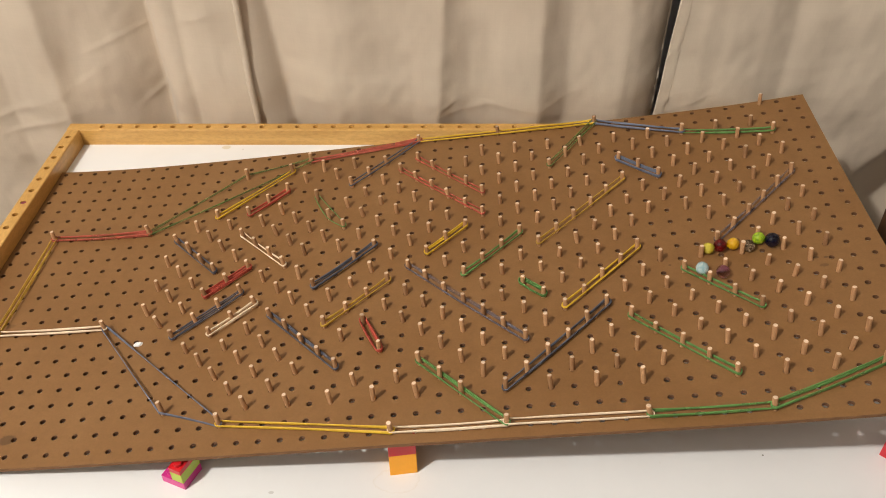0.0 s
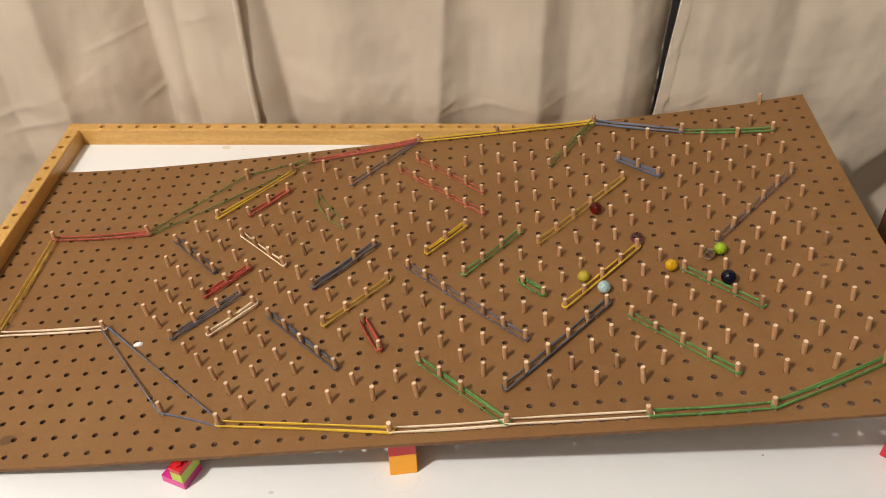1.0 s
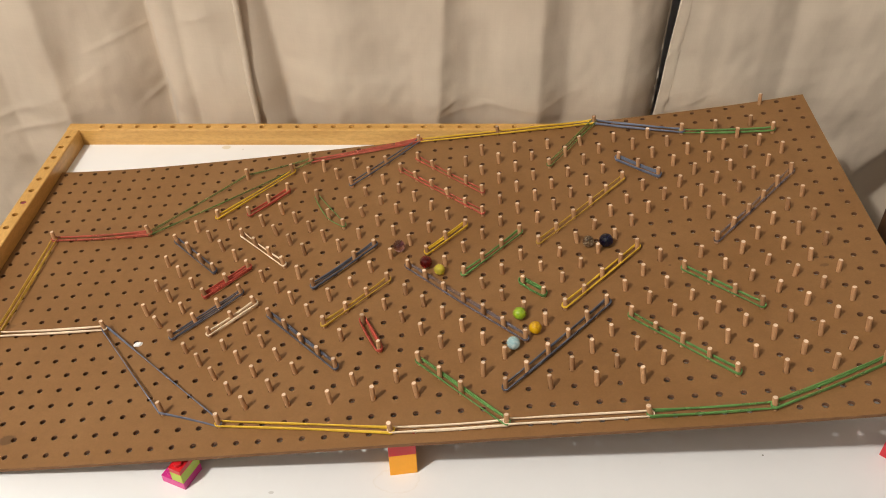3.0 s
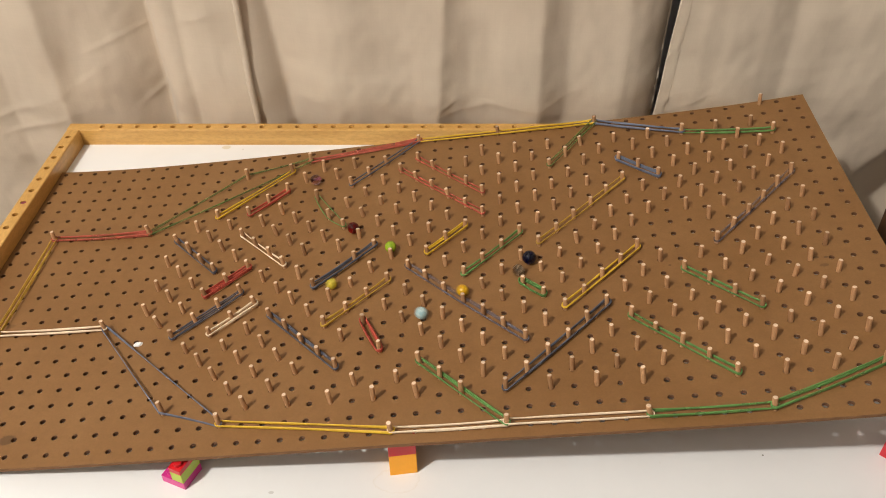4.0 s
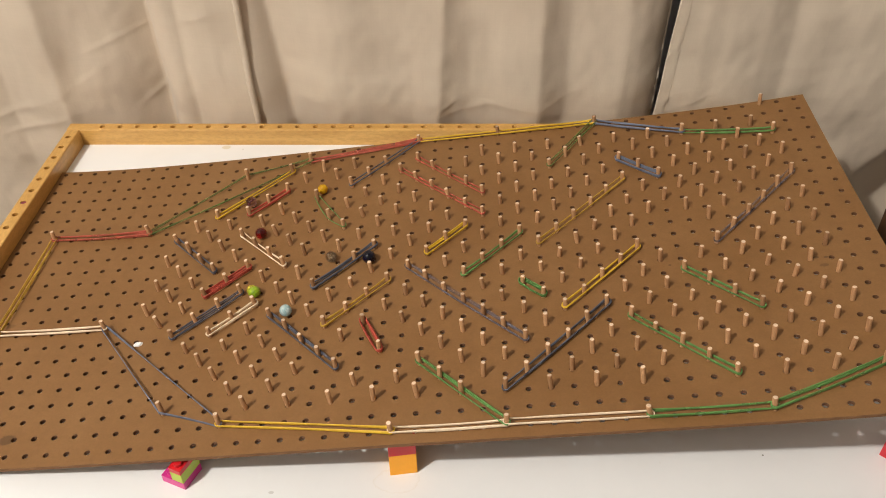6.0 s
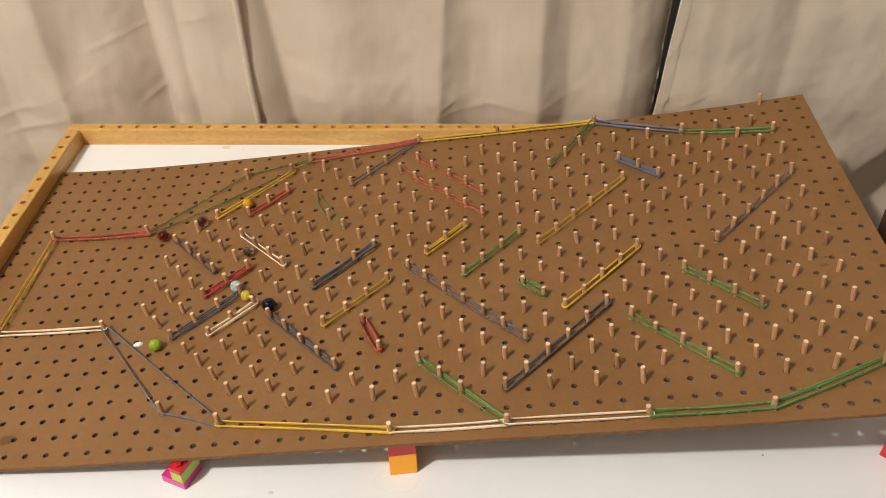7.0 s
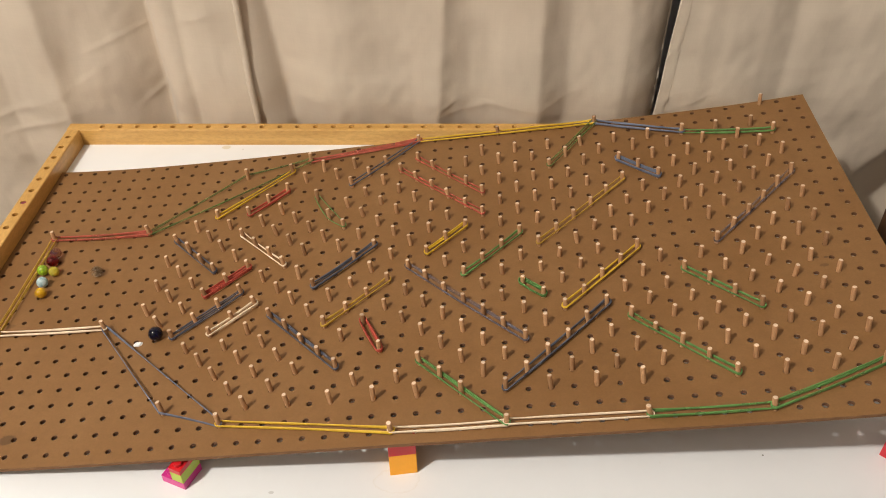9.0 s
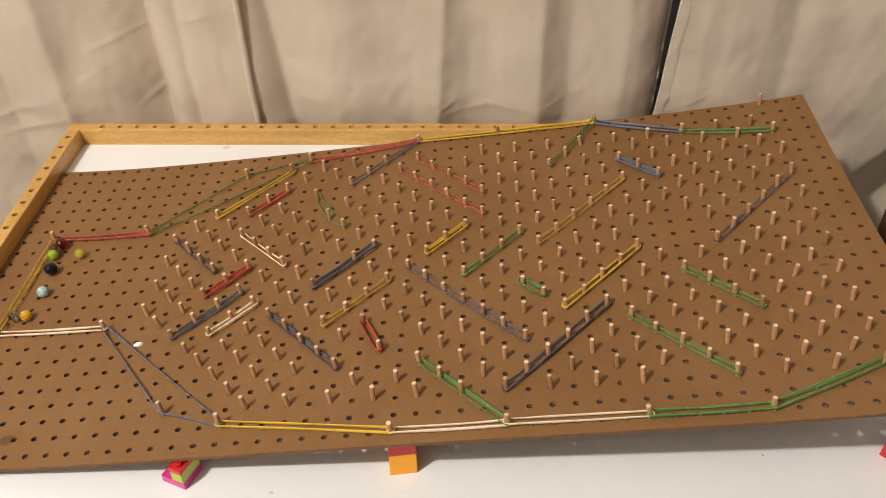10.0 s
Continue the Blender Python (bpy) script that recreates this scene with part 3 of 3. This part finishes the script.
BANDS = [  # pegs, colour, wraps, width
    ("2,7 8,7", "coral", 2, 2.6), ("8,7 13,2 17,1", "olive", 2, 1.8), ("12,6 16,2", "yellow", 2, 2.0), ("14,6 16,4", "red", 3, 1.8),
    ("17,1 24,0", "coral", 2, 1.9), ("24,0 20,4", "blue", 1, 1.8), ("24,0 35,0", "yellow", 2, 2.0), ("35,0 40,2", "pale_blue", 2, 2.4),
    ("40,2 45,3", "green", 1, 2.4), ("35,0 32,4", "olive", 2, 1.4), ("24,2 28,6", "coral", 1, 2.0), ("23,3 28,8", "coral", 1, 2.0),
    ("18,5 19,7 20,8", "green", 1, 1.6), ("14,8 17,11", "white", 1, 2.0), ("10,8 13,11", "blue", 2, 2.4), ("13,13 15,11", "red", 3, 1.9),
    ("12,16 15,13", "blue", 2, 2.0), ("14,16 16,14", "white", 2, 2.2), ("17,15 21,19", "blue", 2, 2.7), ("20,16 23,13", "gold", 2, 2.2),
    ("19,13 22,10", "blue", 3, 1.9), ("22,16 23,18", "red", 3, 3.0), ("25,11 27,9", "yellow", 3, 1.8), ("27,13 30,10", "green", 2, 2.2),
    ("31,11 36,6", "gold", 1, 2.8), ("24,12 30,18", "grey_blue", 3, 2.6), ("30,14 31,15", "green", 4, 2.6), ("32,16 36,12", "yellow", 2, 2.2),
    ("29,21 34,16", "blue", 3, 2.2), ("25,19 29,23", "green", 2, 2.2), ("36,4 38,6", "pale_blue", 3, 2.0), ("40,12 45,7", "grey_blue", 2, 2.4),
    ("38,14 41,17", "green", 2, 2.2), ("35,17 39,21", "green", 1, 3.0), ("35,23 40,23", "green", 2, 2.7), ("40,23 45,21", "green", 2, 2.2),
    ("29,23 35,23", "white", 1, 2.7), ("24,23 29,23", "white", 1, 2.7), ("16,22 24,23", "yellow", 1, 2.9), ("8,15 13,21 16,22", "pale_blue", 1, 3.4),
    ("2,15 8,15", "white", 1, 2.2), ("2,7 2,15", "gold", 2, 2.0),
]
BAND_WORDS = {"coral": "coral red", "olive": "thin olive green", "yellow": "bright yellow", "red": "doubled red", "blue": "dark blue", "pale_blue": "slate blue",
              "green": "bright green", "white": "cream white", "gold": "golden yellow", "grey_blue": "thin greyish blue"}


def build_bands():
    for text, colour, wraps, wide in BANDS:
        pegs = [tuple(int(k) for k in p.split(",")) for p in text.split()]
        long = max(abs(a[0] - b[0]) + abs(a[1] - b[1]) for a in pegs for b in pegs) > 4
        label = BAND_WORDS[colour] + (" rubber band stretched long between pegs on the board" if long else " rubber band stretched between close pegs on the board")
        build_band(pegs, colour, wraps, wide / 1000, label)


# ---- marbles ----
def ball(r, seg=28, rings=16):
    bm = bmesh.new()
    bmesh.ops.create_uvsphere(bm, u_segments=seg, v_segments=rings, radius=r)
    for f in bm.faces:
        f.smooth = True
    return bm


def swirl(r, vanes, twist, thick):
    """Twisted coloured vanes inside a glass marble."""
    bm = bmesh.new()
    n, m = 14, 5
    for v in range(vanes):
        grid = []
        for a in range(n + 1):
            z = -0.86 * r + 1.72 * r * a / n
            reach = 0.9 * math.sqrt(max(0.0, r * r - z * z)) * 0.82
            row = []
            for b in range(m + 1):
                w = reach * b / m
                g = 2 * math.pi * v / vanes + twist * a / n + 0.5 * b / m
                row.append((w * math.cos(g), w * math.sin(g), z))
            grid.append(row)
        for off in (-thick, thick):
            vs = [[bm.verts.new((p[0] + off, p[1] - off, p[2])) for p in row] for row in grid]
            for a in range(n):
                for b in range(m):
                    bm.faces.new((vs[a][b], vs[a + 1][b], vs[a + 1][b + 1], vs[a][b + 1])).smooth = True
    return bm


MARBLES = {}


def marble(key, mm, shell, core, label, vanes=3, twist=2.4, core_label=""):
    r = mm / 2000
    ob = part("marble", ball(r), shell)
    tagged(ob, label, "marble", "marbles rolling down the board")
    if core:
        part("swirl", swirl(r, vanes, twist, 0.0003), core, ob, core_label)
    MARBLES[key] = (ob, r)


def opaque_swirl(name, a, b, clear=0.0, scale=120.0):
    m, t, bs = node_material(name)
    n = noise_of(t, coords(t), scale, 2.0, 0.5, 2.0)
    t.links.new(ramp(t, n, [(0.42, a), (0.6, b)]), bs.inputs["Base Color"])
    bs.inputs["Roughness"].default_value = 0.05
    bs.inputs["Coat Weight"].default_value = 0.6
    bs.inputs["Transmission Weight"].default_value = clear
    return m


def build_marbles():
    clear = glass("clear_glass", (0.93, 0.95, 0.93))
    marble("Y", 14.8, glass("yellow_glass", (0.92, 0.80, 0.10), 0.6), plain("yellow_vane", (0.90, 0.72, 0.03), 0.4), "clear yellow glass marble with a yellow swirl", 7, 2.0, "yellow vanes")
    marble("R", 17.0, glass("ruby_glass", (0.58, 0.03, 0.03), 0.95), plain("ruby_vane", (0.20, 0.010, 0.012), 0.4), "dark ruby red glass marble", 3, 2.0, "dark red vanes")
    marble("O", 15.8, opaque_swirl("amber_yellow_glass", (0.62, 0.36, 0.004), (0.48, 0.23, 0.003)), None, "opaque amber yellow glass marble")
    marble("C", 15.4, clear, opaque_swirl("smoky_vane", (0.20, 0.12, 0.065), (0.58, 0.42, 0.26), 0.0, 160.0), "clear glass marble with smoky white and dark bands", 3, 3.0, "smoky vanes")
    marble("G", 16.2, opaque_swirl("lime_glass", (0.31, 0.45, 0.015), (0.17, 0.29, 0.015)), None, "opaque lime green glass marble")
    marble("N", 18.6, glass("navy_glass", (0.014, 0.016, 0.080), 0.9), plain("navy_vane", (0.008, 0.011, 0.12), 0.4), "dark navy blue glass marble", 3, 1.0, "blue black vanes")
    marble("T", 16.2, opaque_swirl("turquoise_milk_glass", (0.36, 0.57, 0.60), (0.68, 0.82, 0.80), 0.3), None, "milky pale turquoise glass marble")
    marble("P", 16.6, glass("amethyst_glass", (0.64, 0.42, 0.48)), plain("amethyst_vane", (0.34, 0.13, 0.17), 0.5), "translucent amethyst pink glass marble", 1, 1.5, "purple vanes")


# ---- small things ----
def build_small():
    # a torn scrap of white paper
    bm = bmesh.new()
    bmesh.ops.create_icosphere(bm, subdivisions=3, radius=0.0062)
    for v in bm.verts:
        v.co.x *= 1.0 + 0.35 * noise.noise(v.co * 300)
        v.co.y *= 0.62 + 0.3 * noise.noise(v.co * 260 + Vector((3, 1, 2)))
        v.co.z = max(-0.0, v.co.z * 0.45 + 0.0008 * noise.noise(v.co * 500))
    scrap = part("paper_scrap", bm, PAPER)
    scrap.matrix_world = BOARD @ Matrix.Translation(on_board(10.18, 16.2, 0.0002)) @ pose(0, 0, 0, 0, 0, 12)
    tagged(scrap, "small crumpled scrap of white paper lying on the pegboard", "paper scrap")
    # a round-topped dark stained post beside the curtain
    post = part("wooden_post", box((0.10, 0.05, 0.42), (1.520, -0.045, FLOOR + 0.21), 0.004), BROWN_WOOD)
    tagged(post, "dark brown wooden post standing on the floor beside the curtain", "furniture")


build_room()
build_table()
build_curtains()
build_pegboard()
build_props()
build_bands()
build_marbles()
build_small()
build_pegs()


# ---- motion: the marbles roll down the board ----
def roll(key, text):
    """text: seconds and the column and row of the board under the marble, in hundredths. It rolls without slipping from place to place."""
    ob, r = MARBLES[key]
    marks = [tuple(float(k) for k in m.split(",")) for m in text.split()]
    ts = np.array([m[0] / 100 for m in marks])
    us, vs = np.array([m[1] / 100 for m in marks]), np.array([m[2] / 100 for m in marks])

    def slopes(p):
        d = np.diff(p) / np.diff(ts)
        s = np.zeros(len(p))
        for k in range(1, len(p) - 1):
            if d[k - 1] * d[k] > 0:
                s[k] = 2 * d[k - 1] * d[k] / (d[k - 1] + d[k])
        s[0], s[-1] = d[0], d[-1]
        return s
    su, sv = slopes(us), slopes(vs)

    def value(p, s, t):
        k = min(max(int(np.searchsorted(ts, t, side="right")) - 1, 0), len(ts) - 2)
        h = ts[k + 1] - ts[k]
        x = (t - ts[k]) / h
        return ((1 + 2 * x) * (1 - x) ** 2 * p[k] + x * (1 - x) ** 2 * h * s[k] + x * x * (3 - 2 * x) * p[k + 1] + x * x * (x - 1) * h * s[k + 1])

    turn, last, rows = Euler((0.4, 0.9, 0.2)).to_quaternion(), None, []
    base = BOARD.to_3x3()
    for f in range(0, 301):
        t = f / 30
        local = on_board(value(us, su, t), value(vs, sv, t), r + 0.0003)
        place = BOARD @ local
        if last is not None:
            step = place - last
            if step.length > 1e-6:
                axis = (base @ Vector((0, 0, 1))).cross(step).normalized()
                angle = min(step.length / r, radians(70))
                turn = Matrix.Rotation(angle, 3, axis).to_quaternion() @ turn
        last = place
        rows.append((t, Matrix.LocRotScale(place, turn, None)))
    walk(ob, rows)


def motions():
    roll("Y", "0,3940,1278 10,3883,1253 20,3804,1234 30,3688,1210 40,3665,1180 50,3615,1155 60,3517,1146 70,3459,1214 80,3410,1274 90,3371,1346 100,3306,1409 110,3209,1470 120,3166,1498 130,3205,1533 140,3192,1531 150,3136,1525 160,3140,1546 170,3109,1570 180,3058,1587 190,3014,1557 200,2952,1515 210,2950,1463 220,2930,1415 230,2879,1382 240,2817,1347 250,2743,1327 260,2738,1374 270,2707,1392 282,2657,1352 294,2597,1292 307,2547,1242 319,2497,1192 331,2447,1152 343,2367,1152 356,2297,1152 368,2227,1152 380,2156,1158 390,2076,1224 400,2001,1308 410,1909,1388 420,1850,1495 430,1844,1564 440,1881,1557 450,1860,1574 460,1843,1564 470,1829,1532 480,1791,1485 490,1745,1443 500,1662,1372 510,1574,1316 520,1595,1256 530,1597,1286 540,1556,1301 550,1576,1304 560,1562,1302 570,1564,1302 582,1564,1302 594,1564,1302 607,1564,1302 619,1564,1302 631,1564,1312 643,1564,1312 656,1564,1312 668,1564,1312 680,1564,1315 690,1555,1327 700,1540,1341 710,1524,1363 720,1499,1387 730,1467,1417 740,1426,1458 750,1384,1500 760,1328,1556 770,1273,1608 780,1204,1672 790,1112,1718 800,1124,1647 810,1106,1566 820,1043,1545 830,944,1527 840,870,1478 850,821,1397 860,743,1297 870,650,1208 880,545,1117 900,325,1012 910,310,1025 920,292,1022 930,260,1032 940,259,1034 950,283,1038 960,283,1038 970,245,1009 980,323,957 990,390,912 1000,426,863")
    roll("R", "0,4000,1270 10,3963,1279 20,3913,1260 30,3863,1213 40,3780,1184 50,3703,1136 60,3636,1083 70,3535,1042 80,3434,983 90,3403,883 100,3422,869 110,3425,870 120,3401,880 130,3376,913 140,3334,938 150,3285,1006 160,3216,1065 170,3134,1147 180,3048,1227 190,2994,1334 200,2907,1419 210,2788,1489 220,2785,1462 230,2756,1492 240,2745,1470 250,2719,1423 260,2652,1402 270,2627,1340 282,2577,1280 294,2527,1230 307,2467,1170 319,2417,1120 331,2357,1060 343,2307,1010 356,2247,950 368,2197,900 380,2129,876 390,2080,845 400,2065,849 410,2076,868 420,2048,881 430,2001,911 440,1968,923 450,1985,926 460,1968,936 470,1941,949 480,1915,979 490,1848,995 500,1861,981 510,1839,961 520,1791,937 530,1772,941 540,1771,957 550,1738,976 560,1678,992 570,1664,957 582,1604,907 594,1544,847 607,1484,787 619,1414,747 631,1334,747 643,1244,747 656,1184,687 668,1114,647 680,1033,651 690,980,701 700,904,754 710,795,797 720,678,841 730,530,889 740,388,924 750,229,924 760,350,977 770,391,995 780,422,1012 790,408,1008 800,405,1002 810,408,999 820,413,1008 830,413,1008 840,413,1008 850,413,1008 860,413,1008 870,413,1008 880,379,991 900,284,923 910,293,911 920,323,886 930,314,833 940,315,820 950,316,810 960,313,797 970,312,786 980,298,764 990,284,768 1000,280,768")
    roll("O", "0,4064,1264 10,4035,1292 20,3981,1303 30,3933,1348 40,3925,1389 50,3895,1427 60,3903,1399 70,3867,1369 80,3788,1344 90,3744,1345 100,3740,1381 110,3704,1415 120,3638,1448 130,3540,1474 140,3504,1417 150,3478,1377 160,3498,1406 170,3489,1398 180,3474,1396 190,3452,1417 200,3439,1440 210,3409,1448 220,3390,1488 230,3347,1528 240,3291,1577 250,3232,1633 260,3143,1701 270,3122,1792 282,3082,1782 294,3062,1762 307,3032,1732 319,3002,1702 331,2972,1672 343,2942,1642 356,2922,1622 368,2892,1602 380,2849,1593 390,2782,1526 400,2698,1446 410,2608,1348 420,2508,1252 430,2395,1129 440,2270,1023 450,2177,870 460,2064,731 470,1923,597 480,1846,423 490,1749,266 500,1746,192 510,1835,328 520,1878,417 530,1886,524 540,1921,572 550,1954,581 560,1930,590 570,1909,577 582,1879,517 594,1849,467 607,1799,417 619,1729,417 631,1679,377 643,1629,347 656,1559,347 668,1499,387 680,1452,418 690,1421,442 700,1369,511 710,1337,539 720,1301,611 730,1239,635 740,1197,718 750,1142,791 760,1117,821 770,1152,764 780,1161,719 790,1148,679 800,1091,633 810,1024,623 820,1003,688 830,954,763 840,887,829 850,795,893 860,676,946 870,549,992 880,438,1047 900,323,1194 910,238,1242 920,286,1293 930,326,1316 940,342,1324 950,381,1351 960,389,1363 970,387,1369 980,367,1372 990,338,1375 1000,314,1375")
    roll("C", "0,4135,1289 10,4132,1288 20,4136,1291 30,4134,1296 40,4136,1291 50,4111,1254 60,4066,1247 70,3993,1256 80,3959,1294 90,3970,1306 100,3934,1320 110,3900,1367 120,3866,1389 130,3839,1339 140,3774,1280 150,3678,1236 160,3661,1180 170,3651,1126 180,3616,1059 190,3568,1079 200,3551,1096 210,3546,1100 220,3537,1104 230,3531,1092 240,3525,1081 250,3495,1057 260,3448,1037 270,3433,1053 282,3403,1093 294,3373,1123 307,3333,1163 319,3303,1193 331,3263,1233 343,3223,1253 356,3173,1253 368,3123,1253 380,3074,1249 390,3037,1247 400,2983,1324 410,2911,1397 420,2812,1479 430,2791,1468 440,2794,1497 450,2766,1513 460,2742,1488 470,2709,1462 480,2656,1398 490,2603,1368 500,2530,1276 510,2451,1202 520,2348,1120 530,2351,1024 540,2292,961 550,2193,953 560,2148,977 570,2133,1042 582,2063,1042 594,2003,1082 607,1923,1082 619,1853,1082 631,1793,1112 643,1733,1152 656,1653,1152 668,1603,1102 680,1539,1060 690,1513,1010 700,1471,967 710,1404,940 720,1379,903 730,1378,897 740,1348,872 750,1298,862 760,1232,856 770,1187,901 780,1192,880 790,1196,842 800,1180,873 810,1149,878 820,1142,834 830,1110,799 840,1060,780 850,972,738 860,869,718 870,834,816 880,775,886 900,592,1035 910,477,1092 920,331,1141 930,255,1229 940,289,1296 950,317,1329 960,319,1356 970,294,1357 980,269,1366 990,254,1383 1000,249,1378")
    roll("G", "0,4193,1241 10,4188,1242 20,4187,1245 30,4190,1240 40,4190,1235 50,4182,1238 60,4136,1239 70,4086,1233 80,4049,1230 90,4023,1261 100,3996,1290 110,3959,1314 120,3933,1348 130,3927,1374 140,3892,1386 150,3840,1376 160,3820,1324 170,3757,1283 180,3648,1238 190,3643,1270 200,3625,1308 210,3573,1341 220,3491,1377 230,3440,1457 240,3373,1527 250,3277,1593 260,3215,1672 270,3182,1710 282,3112,1650 294,3022,1650 307,2932,1630 319,2872,1570 331,2802,1500 343,2742,1440 356,2672,1370 368,2612,1310 380,2534,1274 390,2429,1163 400,2295,1046 410,2312,974 420,2341,948 430,2353,913 440,2343,888 450,2300,865 460,2246,850 470,2249,884 480,2224,921 490,2169,953 500,2098,996 510,2080,1023 520,2092,1041 530,2070,1067 540,2030,1096 550,1953,1121 560,1855,1148 570,1734,1169 582,1674,1229 594,1614,1289 607,1544,1359 619,1484,1419 631,1424,1479 643,1364,1539 656,1304,1599 668,1234,1649 680,1150,1627 690,1093,1671 700,1134,1665 710,1156,1627 720,1132,1567 730,1114,1567 740,1077,1600 750,1044,1603 760,1058,1569 770,1049,1533 780,1013,1495 790,956,1451 800,877,1408 810,782,1362 820,657,1308 830,520,1261 840,378,1220 850,225,1163 860,275,1153 870,274,1122 880,268,1089 900,255,1000 910,247,954 920,261,918 930,271,911 940,256,881 950,269,872 960,268,870 970,270,870 980,264,867 990,256,866 1000,262,866")
    roll("N", "0,4251,1270 10,4246,1275 20,4244,1282 30,4225,1300 40,4190,1316 50,4146,1331 60,4136,1364 70,4095,1399 80,4032,1435 90,4005,1493 100,3988,1509 110,4007,1472 120,4001,1460 130,3969,1474 140,3933,1462 150,3912,1421 160,3869,1391 170,3794,1353 180,3754,1318 190,3775,1289 200,3754,1266 210,3703,1240 220,3639,1208 230,3650,1200 240,3629,1179 250,3585,1153 260,3542,1139 270,3544,1153 282,3504,1153 294,3464,1153 307,3424,1153 319,3374,1153 331,3334,1153 343,3294,1153 356,3254,1153 368,3214,1153 380,3171,1167 390,3091,1218 400,3043,1239 410,3014,1289 420,2970,1337 430,2905,1396 440,2845,1441 450,2837,1491 460,2824,1522 470,2798,1547 480,2798,1519 490,2786,1496 500,2748,1480 510,2700,1440 520,2664,1384 530,2594,1329 540,2509,1257 550,2426,1178 560,2363,1091 570,2336,1058 582,2266,1048 594,2206,1098 607,2156,1148 619,2096,1198 631,2046,1248 643,1986,1308 656,1936,1358 668,1876,1418 680,1822,1466 690,1763,1453 700,1686,1437 710,1676,1466 720,1655,1460 730,1645,1466 740,1630,1504 750,1599,1540 760,1543,1570 770,1504,1614 780,1441,1657 790,1363,1696 800,1390,1696 810,1390,1682 820,1357,1664 830,1308,1645 840,1256,1651 850,1253,1707 860,1215,1749 870,1178,1755 880,1177,1676 900,1113,1586 910,1044,1514 920,954,1443 930,849,1364 940,730,1278 950,597,1199 960,443,1133 970,301,1087 980,260,1047 990,293,1020 1000,304,996")
    roll("T", "0,3881,1425 10,3894,1371 20,3865,1349 30,3794,1343 40,3708,1358 50,3639,1418 60,3627,1485 70,3587,1553 80,3515,1571 90,3422,1565 100,3396,1502 110,3396,1488 120,3406,1491 130,3401,1493 140,3394,1480 150,3393,1483 160,3393,1483 170,3393,1485 180,3390,1482 190,3393,1485 200,3388,1489 210,3369,1510 220,3330,1545 230,3287,1593 240,3231,1639 250,3177,1703 260,3118,1775 270,3072,1840 282,3022,1850 294,2962,1850 307,2922,1820 319,2882,1780 331,2842,1750 343,2782,1750 356,2732,1750 368,2672,1750 380,2631,1708 390,2577,1652 400,2495,1589 410,2390,1528 420,2342,1447 430,2314,1371 440,2356,1405 450,2355,1423 460,2334,1440 470,2284,1448 480,2235,1471 490,2203,1526 500,2147,1566 510,2087,1611 520,2038,1685 530,1977,1712 550,1971,1641 560,1921,1605 570,1862,1576 582,1832,1536 594,1802,1506 607,1762,1466 619,1732,1436 631,1692,1396 643,1662,1366 656,1632,1336 668,1592,1296 680,1570,1253 690,1505,1239 700,1467,1261 710,1438,1281 720,1405,1306 730,1379,1345 740,1343,1400 750,1267,1419 760,1264,1450 770,1257,1484 780,1214,1504 790,1154,1532 800,1086,1574 810,1001,1575 820,921,1543 830,861,1475 840,784,1401 850,692,1325 860,586,1251 870,469,1175 880,346,1116 900,295,1105 910,294,1103 920,297,1093 930,290,1110 940,276,1121 950,257,1129 960,266,1130 970,264,1137 980,255,1160 990,303,1177 1000,331,1186")
    roll("P", "0,3972,1464 10,3934,1431 20,3891,1423 30,3882,1389 40,3819,1353 50,3739,1309 60,3775,1276 70,3773,1243 80,3746,1214 90,3691,1183 100,3604,1150 110,3544,1146 120,3545,1186 130,3508,1225 140,3446,1268 150,3358,1311 160,3352,1333 170,3347,1350 180,3310,1358 190,3246,1369 200,3155,1370 210,3041,1366 220,2888,1357 230,2726,1362 240,2615,1314 250,2591,1305 260,2586,1304 270,2585,1268 282,2485,1188 294,2385,1088 307,2295,998 319,2195,898 331,2095,798 343,2005,708 356,1925,598 368,1875,488 380,1800,375 390,1771,339 400,1770,335 410,1748,347 420,1721,370 430,1659,390 440,1669,392 450,1671,388 460,1644,380 470,1629,378 480,1591,348 490,1534,342 500,1541,343 510,1529,345 520,1529,345 530,1527,345 540,1514,356 550,1509,374 560,1494,403 570,1476,415 582,1446,445 594,1406,485 607,1376,515 619,1346,545 631,1316,575 643,1276,615 656,1246,645 668,1216,675 680,1167,675 690,1157,661 700,1120,649 710,1076,624 720,1022,648 730,968,701 740,895,757 750,812,818 760,699,857 770,576,899 780,439,918 790,305,920 800,299,940 810,365,948 820,400,921 830,421,902 840,412,904 850,386,902 860,373,904 870,327,906 880,279,904 900,276,853 910,265,771 920,277,761 930,265,792 940,244,806 950,244,806 960,241,804 970,245,809 980,248,809 990,244,799 1000,253,807")


motions()
